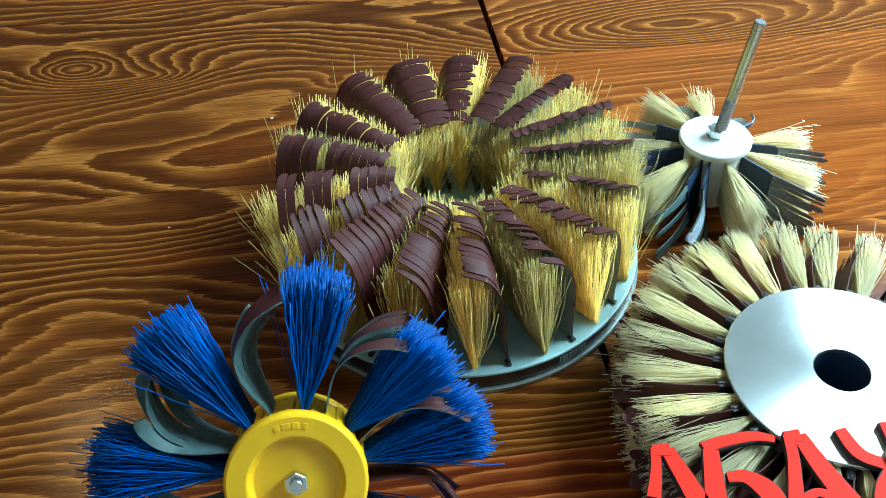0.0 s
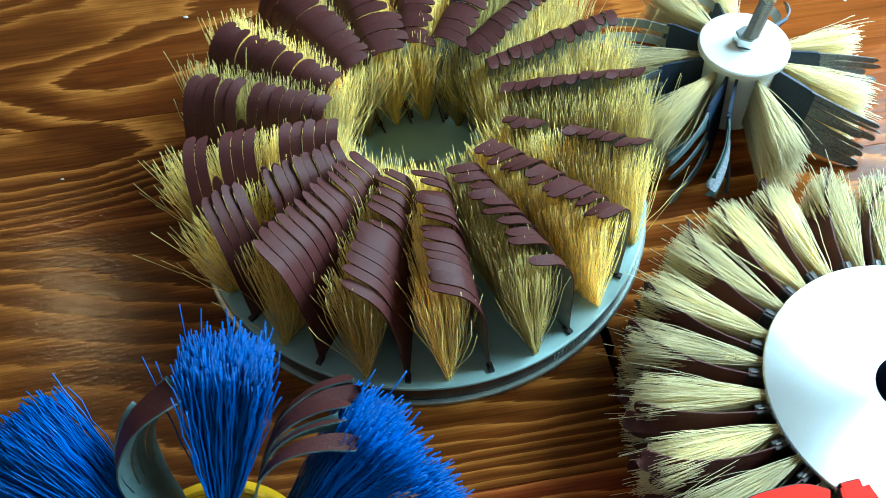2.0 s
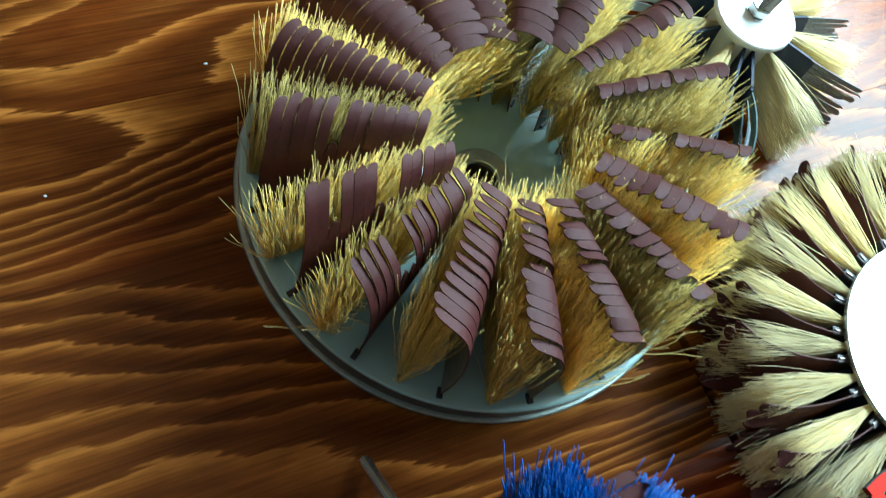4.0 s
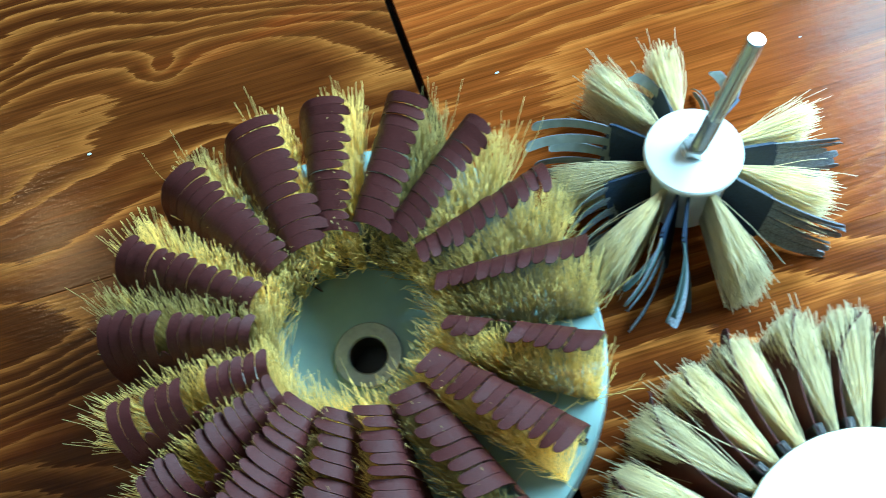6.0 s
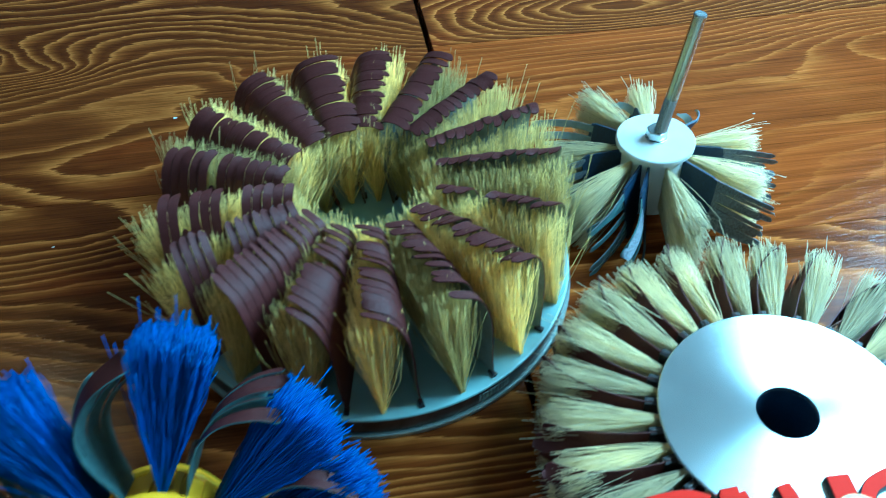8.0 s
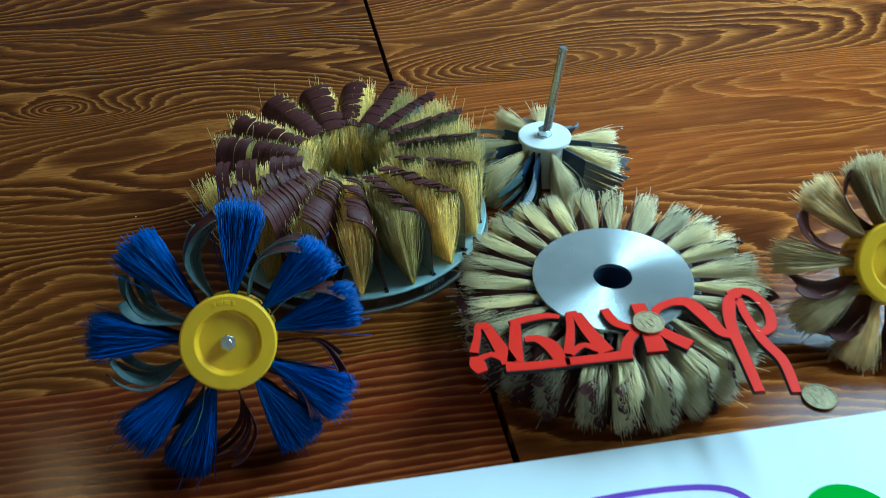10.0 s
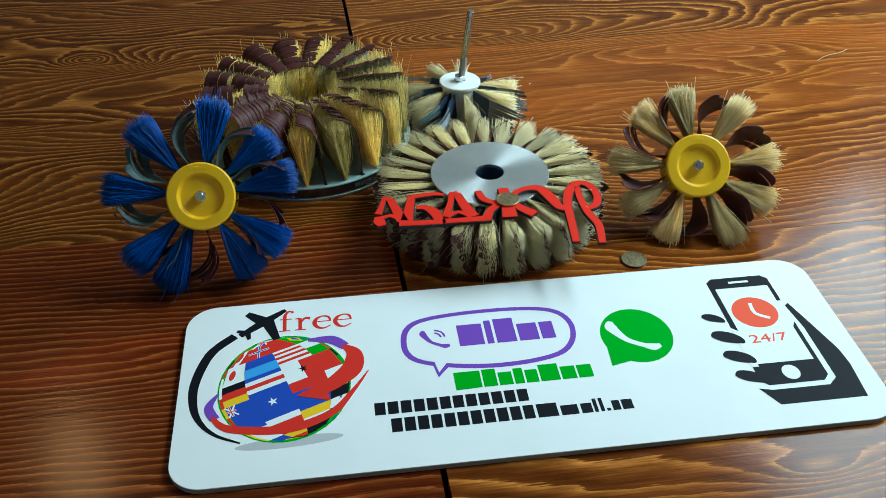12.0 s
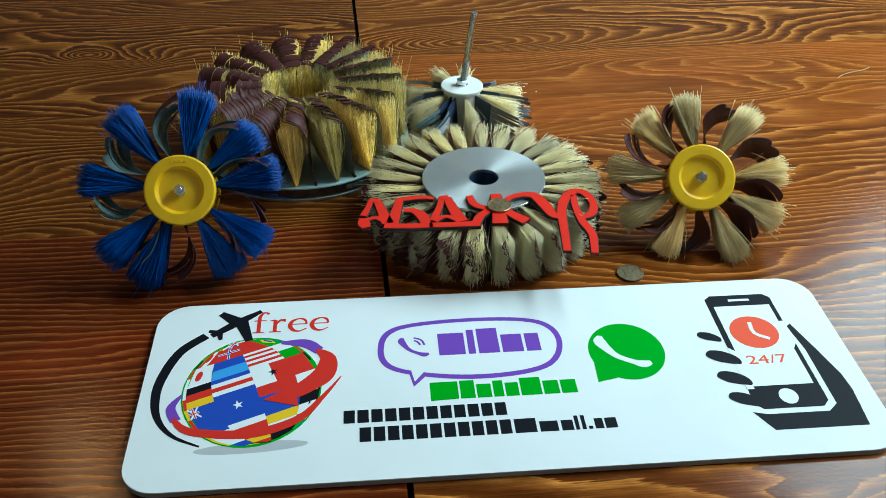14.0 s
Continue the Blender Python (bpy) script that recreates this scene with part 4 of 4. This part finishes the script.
# ---- printed white board ----
def sign_board():
    W, H, cx, cy, r = 0.577, 0.2085, 0.2175, 0.1133, 0.027
    ob = thing("advert_board", pose(cx, cy, 0.0002, 0, 0, -0.45), "white rounded plastic board with colourful printed symbols", "sign")
    L = lambda x, y: (x - cx, y - cy)

    def rounded(w, h, rad, n=10):
        out = []
        for sx, sy, a in ((1, 1, 0), (-1, 1, 90), (-1, -1, 180), (1, -1, 270)):
            for i in range(n + 1):
                t = radians(a + 90 * i / n)
                out.append((sx * (w / 2 - rad) + rad * math.cos(t), sy * (h / 2 - rad) + rad * math.sin(t)))
        return out

    def plate(name, pts, z0, z1, mat, parent=ob, label=""):
        bm = bmesh.new()
        f = bm.faces.new([bm.verts.new((x, y, z0)) for x, y in pts])
        ext = bmesh.ops.extrude_face_region(bm, geom=[f])
        bmesh.ops.translate(bm, verts=[q for q in ext["geom"] if isinstance(q, bmesh.types.BMVert)], vec=(0, 0, z1 - z0))
        return part(name, bm, parent, label, mat)

    def ribbon(name, pts, mat, z, label="", seg=10):
        bm = bmesh.new()
        stroke_outline(bm, [(*L(x, y), w) for x, y, w in pts], z, z + 0.00012, seg)
        return part(name, bm, ob, label, mat)

    def blob(name, pts, mat, z, label="", seg=6):
        """A closed smooth outline."""
        p = [(*L(x, y), 0) for x, y in pts]
        q = p[-2:] + p + p[:3]
        n = len(q) - 1
        c = [curve_at(q, (1 + 1 + i / seg) / n) for i in range(seg * len(p))]
        return plate(name, [(v.x, v.y) for v in c], z, z + 0.00012, mat, ob, label)

    def poly(name, pts, mat, z, label=""):
        return plate(name, [L(x, y) for x, y in pts], z, z + 0.00012, mat, ob, label)

    def oval(x, y, a, b, turn=0, n=40):
        t0 = radians(turn)
        return [(x + a * math.cos(t) * math.cos(t0) - b * math.sin(t) * math.sin(t0), y + a * math.cos(t) * math.sin(t0) + b * math.sin(t) * math.cos(t0)) for t in (2 * math.pi * i / n for i in range(n))]

    plate("core_sheet", rounded(W, H, r), 0, 0.0040, BOARD_EDGE)
    plate("face_sheet", rounded(W - 0.0004, H - 0.0004, r), 0.0040, 0.0048, BOARD)
    Z = 0.00482
    # aeroplane and its trail
    ribbon("trail", ((-0.0275, 0.176, 0.0042), (-0.047, 0.156, 0.0042), (-0.0575, 0.123, 0.004), (-0.0575, 0.097, 0.0034), (-0.051, 0.077, 0.0024), (-0.038, 0.0615, 0.0016), (-0.018, 0.0505, 0.0008)), INK, Z, "black curved trail")
    bm = bmesh.new()
    stroke_outline(bm, [(*L(-0.023, 0.1755), 0.0026), (*L(-0.003, 0.191), 0.0042), (*L(0.0165, 0.2055), 0.002)], Z, Z + 0.00012)
    stroke_outline(bm, [(*L(-0.018, 0.2045), 0.003), (*L(-0.004, 0.193), 0.006)], Z, Z + 0.00015, 2)
    stroke_outline(bm, [(*L(0.0, 0.193), 0.006), (*L(0.009, 0.167), 0.0032)], Z, Z + 0.00018, 2)
    stroke_outline(bm, [(*L(-0.026, 0.182), 0.0015), (*L(-0.018, 0.179), 0.003)], Z, Z + 0.00021, 2)
    stroke_outline(bm, [(*L(-0.017, 0.180), 0.003), (*L(-0.015, 0.170), 0.0015)], Z, Z + 0.00024, 2)
    part("aeroplane", bm, ob, "black aeroplane symbol", INK)
    # the word free in a serif face: strokes in units of the lower-case height
    foot = ((0.02, 0.03, 0.035), (0.62, 0.03, 0.035))
    letter_f = (((0.32, 0.0, 0.1), (0.32, 0.7, 0.1), (0.33, 1.25, 0.1), (0.47, 1.58, 0.07), (0.66, 1.62, 0.05), (0.78, 1.5, 0.09)), ((0.05, 0.98, 0.035), (0.7, 0.98, 0.035)), foot)
    letter_r = (((0.3, 0.0, 0.1), (0.3, 0.98, 0.1)), ((0.04, 0.95, 0.035), (0.3, 0.97, 0.05)), foot, ((0.36, 0.62, 0.04), (0.55, 0.93, 0.07), (0.84, 0.92, 0.11)))
    letter_e = (((0.12, 0.57, 0.035), (0.97, 0.57, 0.035)), ((0.97, 0.57, 0.05), (0.86, 0.9, 0.07), (0.55, 1.0, 0.045), (0.22, 0.82, 0.09), (0.1, 0.48, 0.12), (0.25, 0.13, 0.1), (0.58, 0.0, 0.05), (0.97, 0.2, 0.03)))
    em, at_x = 0.0163, 0.0105
    for strokes, step in ((letter_f, 0.86), (letter_r, 0.98), (letter_e, 1.13), (letter_e, 1.1)):
        bm = bmesh.new()
        for lift, st in enumerate(strokes):
            stroke_outline(bm, [(*L(at_x + x * em, 0.1765 + y * em), w * em) for x, y, w in st], Z, Z + 0.00012 + 0.00002 * lift, 8)
        part("printed_letter", bm, ob, "red printed serif letter", INK_RED)
        at_x += step * em
    # globe of coloured patches with ribbons
    gx, gy, ga, gb = 0.016, 0.1085, 0.0535, 0.0605
    poly("globe_shadow", oval(0.02, 0.047, 0.042, 0.0055, 2), INK_GREY, Z - 0.00008, "grey printed shadow")
    plate("globe_rim", [L(*q) for q in oval(gx, gy, ga + 0.0012, gb + 0.0012)], Z, Z + 0.0001, INK_GREEN)
    t0 = radians(20)

    def sphere(u, v):
        lon, lat = (u - 0.5) * math.pi, (v - 0.5) * math.pi
        x, y = math.cos(lat) * math.sin(lon), math.sin(lat)
        return L(gx + ga * (x * math.cos(t0) - y * math.sin(t0)), gy + gb * (x * math.sin(t0) + y * math.cos(t0)))

    R, W2, B, Y, G, S, K = INK_RED, INK_WHITE, INK_BLUE, INK_YELLOW, INK_GREEN, INK_SKY, INK
    # rows of flags from the bottom up: how they are divided (h bands, v bands), their inks, and a badge
    flag_rows = (
        (("h", (K, G)), ("v", (G, Y, K)), ("h", (K, R)), ("h", (G, K)), ("h", (K,)), ("h", (G,))),
        (("h", (G, Y)), ("h", (B, W2)), ("h", (Y, R)), ("h", (K, R, W2)), ("v", (K, G)), ("h", (B, Y))),
        (("h", (Y, R)), ("h", (W2, B)), ("h", (R, W2, B)), ("h", (Y, B)), ("h", (W2, K), "star"), ("h", (R, K))),
        (("h", (R, Y)), ("h", (B,), "canton"), ("h", (B,), "star"), ("h", (B, R)), ("h", (W2, W2), "star"), ("h", (K, B))),
        (("h", (R, W2)), ("h", (Y, R, K)), ("h", (B, W2, R, W2, B)), ("v", (W2, R), "star"), ("h", (R,)), ("h", (G, K))),
        (("h", (W2, R)), ("h", (W2,), "disc"), ("h", (S, B)), ("h", (W2, R, W2, R, W2, R, W2)), ("h", (G, W2)), ("h", (R, G))),
        (("h", (K, R)), ("v", (R, W2, R), "disc"), ("h", (R,), "cross"), ("h", (R,), "star"), ("h", (G,), "lozenge"), ("h", (B,))),
        (("h", (R, B)), ("v", (G, Y)), ("h", (B,), "saltire"), ("h", (R, W2, K)), ("h", (G, R)), ("h", (W2, B))),
    )
    columns = (0.0, 0.1, 0.31, 0.52, 0.73, 0.92, 1.0)

    def patch(a, b, c, d, mat, level):
        pts = [sphere(a + (b - a) * q / 3, c) for q in range(4)] + [sphere(b + (a - b) * q / 3, d) for q in range(4)]
        if abs(pts[0][0] - pts[3][0]) + abs(pts[0][1] - pts[4][1]) > 1e-4:
            plate("flag_patch", pts, Z + 0.0001, Z + 0.00014 + 0.000015 * level, mat)

    def bar(u0, u1, v0, v1, mat, half, level):
        (xa, ya), (xb, yb) = sphere(u0, v0), sphere(u1, v1)
        bm = bmesh.new()
        stroke_outline(bm, [(xa, ya, half), (xb, yb, half)], Z + 0.0001, Z + 0.00014 + 0.000015 * level, 1)
        part("flag_bar", bm, ob, "", mat)

    for i, row in enumerate(flag_rows):
        v0, v1 = i / len(flag_rows), (i + 1) / len(flag_rows)
        for j, (way, inks, *badge) in enumerate(row):
            u0, u1 = columns[j], columns[j + 1]
            n = len(inks)
            for k, ink in enumerate(inks):
                if way == "h":
                    patch(u0, u1, v0 + (v1 - v0) * k / n, v0 + (v1 - v0) * (k + 1) / n, ink, 0)
                else:
                    patch(u0 + (u1 - u0) * k / n, u0 + (u1 - u0) * (k + 1) / n, v0, v1, ink, 0)
            um, vm, du, dv = (u0 + u1) / 2, (v0 + v1) / 2, u1 - u0, v1 - v0
            if "disc" in badge:
                plate("flag_disc", [sphere(um + 0.16 * du * math.cos(t), vm + 0.26 * dv * math.sin(t)) for t in (0.35 * q for q in range(18))], Z + 0.0001, Z + 0.00016, R)
            if "star" in badge:
                plate("flag_star", [sphere(um + du * r * math.cos(t), vm + 1.6 * dv * r * math.sin(t)) for r, t in ((0.13 if q % 2 == 0 else 0.05, radians(90 + 36 * q)) for q in range(10))], Z + 0.0001, Z + 0.00016, R if inks[0] == R else W2 if inks[0] == B else K)
            if "lozenge" in badge:
                plate("flag_lozenge", [sphere(um + du * x, vm + dv * y) for x, y in ((-0.4, 0), (0, -0.4), (0.4, 0), (0, 0.4))], Z + 0.0001, Z + 0.00016, Y)
                plate("flag_disc", [sphere(um + 0.14 * du * math.cos(t), vm + 0.2 * dv * math.sin(t)) for t in (0.35 * q for q in range(18))], Z + 0.0001, Z + 0.00018, B)
            if "cross" in badge or "saltire" in badge or "canton" in badge:
                ua, ub, va, vb = (u0, um, vm, v1) if "canton" in badge else (u0, u1, v0, v1)
                if "canton" in badge:
                    patch(ua, ub, va, vb, B, 1)
                if "cross" not in badge:
                    bar(ua, ub, va, vb, W2, 0.0007, 2), bar(ua, ub, vb, va, W2, 0.0007, 3)
                mid = (ua + ub) / 2
                for ink, half, level in ((W2, 0.001, 4), (B if "cross" in badge else R, 0.0005, 6)):
                    bar(ua, ub, (va + vb) / 2, (va + vb) / 2, ink, half, level), bar(mid, mid, va, vb, ink, half, level + 1)
    ribbon("purple_band", ((-0.038, 0.106, 0.001), (-0.0445, 0.092, 0.0035), (-0.039, 0.078, 0.004)), INK_PURPLE, Z + 0.00018, "purple printed band")
    ribbon("purple_band", ((0.036, 0.162, 0.0016), (0.056, 0.160, 0.005), (0.068, 0.150, 0.0045)), INK_PURPLE, Z + 0.00018, "purple printed band")
    ribbon("red_band", ((-0.0415, 0.08, 0.0018), (-0.026, 0.066, 0.0036), (0.018, 0.0605, 0.0044), (0.053, 0.073, 0.0036), (0.072, 0.096, 0.002), (0.086, 0.118, 0.0005)), INK_RED, Z + 0.0002, "red printed band")
    ribbon("red_band", ((0.066, 0.151, 0.002), (0.075, 0.14, 0.0066), (0.072, 0.122, 0.009), (0.058, 0.108, 0.0075), (0.047, 0.101, 0.0065)), INK_RED, Z + 0.00024, "red printed band")
    poly("red_arrow", ((0.026, 0.0955), (0.05, 0.113), (0.053, 0.087)), INK_RED, Z + 0.00028)
    # purple speech bubble with a handset; the brand is left as bars
    bub = [(0.128, 0.121), (0.116, 0.149), (0.132, 0.1755), (0.198, 0.1825), (0.2555, 0.175), (0.2705, 0.1465), (0.252, 0.115), (0.19, 0.107)]
    blob("bubble", bub, INK_PURPLE, Z, "purple rounded bubble outline", 8)
    poly("bubble_tail", ((0.139, 0.124), (0.158, 0.118), (0.1435, 0.1015)), INK_PURPLE, Z + 0.00004)
    inner = [(0.194 + (x - 0.194) * 0.935, 0.1448 + (y - 0.1448) * 0.87) for x, y in bub]
    blob("bubble_field", inner, INK_WHITE, Z + 0.0001, "", 8)
    poly("bubble_tail_field", ((0.1415, 0.124), (0.1555, 0.122), (0.1445, 0.107)), INK_WHITE, Z + 0.00014)

    def handset(x, y, k, mat, z):
        ends = ((-0.0095, 0.0125, 0.0018), (-0.0105, 0.0085, 0.0044), (-0.0085, 0.0035, 0.0036), (-0.004, -0.0035, 0.0024), (0.0035, -0.0085, 0.0024), (0.0085, -0.0105, 0.0036), (0.0125, -0.0095, 0.0018))
        ribbon("handset", tuple((x + a * k, y + b * k, w * k * 0.72) for a, b, w in ends), mat, z, "telephone handset symbol")

    handset(0.146, 0.1485, 0.95, INK_PURPLE, Z + 0.00024)
    for k in (0.004, 0.0075):
        ribbon("wave_arc", ((0.1465, 0.1525 + k, 0.0008), (0.1465 + k * 0.8, 0.1515 + k * 0.7, 0.0008), (0.1475 + k, 0.1505, 0.0008)), INK_PURPLE, Z + 0.00024)
    x = 0.1665
    for w, h in ((0.022, 0.027), (0.006, 0.03), (0.0175, 0.031), (0.0175, 0.022), (0.012, 0.022)):
        poly("brand_bar", ((x, 0.1365), (x + w, 0.1365), (x + w, 0.1365 + h), (x, 0.1365 + h)), INK_PURPLE, Z + 0.00024)
        x += w + 0.0025
    x = 0.156
    for w, h in ((0.022, 0.0195), (0.0115, 0.02), (0.0115, 0.015), (0.008, 0.018), (0.0105, 0.015), (0.0165, 0.0195), (0.0125, 0.015), (0.0125, 0.015)):
        poly("brand_bar", ((x, 0.0855 - 0.001 * (w > 0.02)), (x + w, 0.0855), (x + w, 0.0855 + h), (x, 0.0855 + h)), INK_GREEN, Z)
        x += w + 0.0016
    # contact lines as plain bars
    for x0, n, y0, h in ((0.088, 12, 0.0655, 0.0135), (0.1, 11, 0.046, 0.0145)):
        for i in range(n):
            xx = x0 + i * 0.0106
            poly("contact_bar", ((xx, y0), (xx + 0.0086, y0), (xx + 0.0086, y0 + h), (xx, y0 + h)), INK, Z)
    for xx, w, h in ((0.217, 0.0165, 0.0145), (0.236, 0.014, 0.0105), (0.2525, 0.009, 0.0105), (0.263, 0.003, 0.0145), (0.268, 0.003, 0.0145), (0.273, 0.003, 0.003), (0.278, 0.0065, 0.0105), (0.286, 0.009, 0.0105)):
        poly("contact_bar", ((xx, 0.046), (xx + w, 0.046), (xx + w, 0.046 + h), (xx, 0.046 + h)), INK, Z)
    # green bubble with a handset
    poly("green_bubble", oval(0.3215, 0.1305, 0.0315, 0.0345), INK_GREEN, Z, "round green bubble")
    poly("green_tail", ((0.292, 0.122), (0.31, 0.1), (0.2905, 0.0955)), INK_GREEN, Z + 0.00004)
    handset(0.3185, 0.1305, 1.6, INK_WHITE, Z + 0.00014)
    # telephone pictogram with dark ovals beside it
    poly("phone_body", ((0.412, 0.196), (0.460, 0.196), (0.4655, 0.191), (0.4655, 0.062), (0.460, 0.056), (0.412, 0.056), (0.4065, 0.062), (0.4065, 0.191)), INK, Z, "black telephone pictogram")
    poly("phone_screen", ((0.4115, 0.181), (0.4615, 0.181), (0.4615, 0.081), (0.4115, 0.081)), INK_WHITE, Z + 0.00014)
    poly("phone_gap", ((0.4062, 0.128), (0.412, 0.122), (0.412, 0.078), (0.4062, 0.078)), INK_WHITE, Z + 0.00018)
    poly("phone_gap", ((0.4612, 0.158), (0.466, 0.158), (0.466, 0.130), (0.4612, 0.122)), INK_WHITE, Z + 0.00018)
    poly("phone_button", oval(0.436, 0.0685, 0.0075, 0.0085, n=24), INK_WHITE, Z + 0.00014)
    poly("phone_slot", ((0.427, 0.1875), (0.446, 0.1875), (0.446, 0.1903), (0.427, 0.1903)), INK_WHITE, Z + 0.00014)
    poly("clock_disc", oval(0.4355, 0.1455, 0.0205, 0.0205), INK_CORAL, Z + 0.00026, "coral clock face")
    ribbon("clock_hand", ((0.4355, 0.158, 0.0017), (0.435, 0.144, 0.0017), (0.446, 0.136, 0.0017)), INK_WHITE, Z + 0.0004, "", 3)
    text("word_hours", "24/7", ob, INK_CORAL, *L(0.4175, 0.1065), 0.0145, Z + 0.00026, width=0.0335)
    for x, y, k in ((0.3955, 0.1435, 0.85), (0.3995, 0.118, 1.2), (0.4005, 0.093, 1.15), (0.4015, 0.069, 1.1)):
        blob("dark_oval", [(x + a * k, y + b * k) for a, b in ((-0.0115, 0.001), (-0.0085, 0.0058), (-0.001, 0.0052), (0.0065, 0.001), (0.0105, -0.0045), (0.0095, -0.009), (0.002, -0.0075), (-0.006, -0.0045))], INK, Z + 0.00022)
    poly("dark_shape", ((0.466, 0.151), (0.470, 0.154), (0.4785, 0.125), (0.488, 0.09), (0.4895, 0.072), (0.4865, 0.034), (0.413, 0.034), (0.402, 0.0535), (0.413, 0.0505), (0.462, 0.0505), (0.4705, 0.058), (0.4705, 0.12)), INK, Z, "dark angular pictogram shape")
    return ob


sign_board()


# ---- light flecks of dust on the wood ----
for x, y, k in ((-0.081, 0.681, 0.0011), (0.159, 0.655, 0.0009), (-0.06, 0.612, 0.0008), (-0.42, 0.90, 0.002), (0.33, 0.62, 0.0007), (-0.15, 0.56, 0.0006)):
    bm = bmesh.new()
    bmesh.ops.create_icosphere(bm, subdivisions=1, radius=k)
    bmesh.ops.scale(bm, vec=(1.5, 0.8, 0.45), verts=bm.verts)
    bmesh.ops.translate(bm, vec=(x, y, k * 0.4), verts=bm.verts)
    tagged(part("dust_fleck", bm, None, "", INK_WHITE), "tiny pale dust fleck lying on the table", "fleck", "dust flecks")

# ---- a loose bristle lying on the wood ----
hair = np.array([[(0.724 + 0.0135 * q, 0.628 + 0.0066 * q + 0.002 * math.sin(1.6 * q), 0.0006 + 0.0012 * math.sin(math.pi * q / 4)) for q in np.linspace(0, 4, 14)]])
tagged(part("loose_bristle", tubes("loose_bristle", hair, 0.0003, STRAW_PALE, 5)), "thin pale bristle lying loose on the table", "bristle")
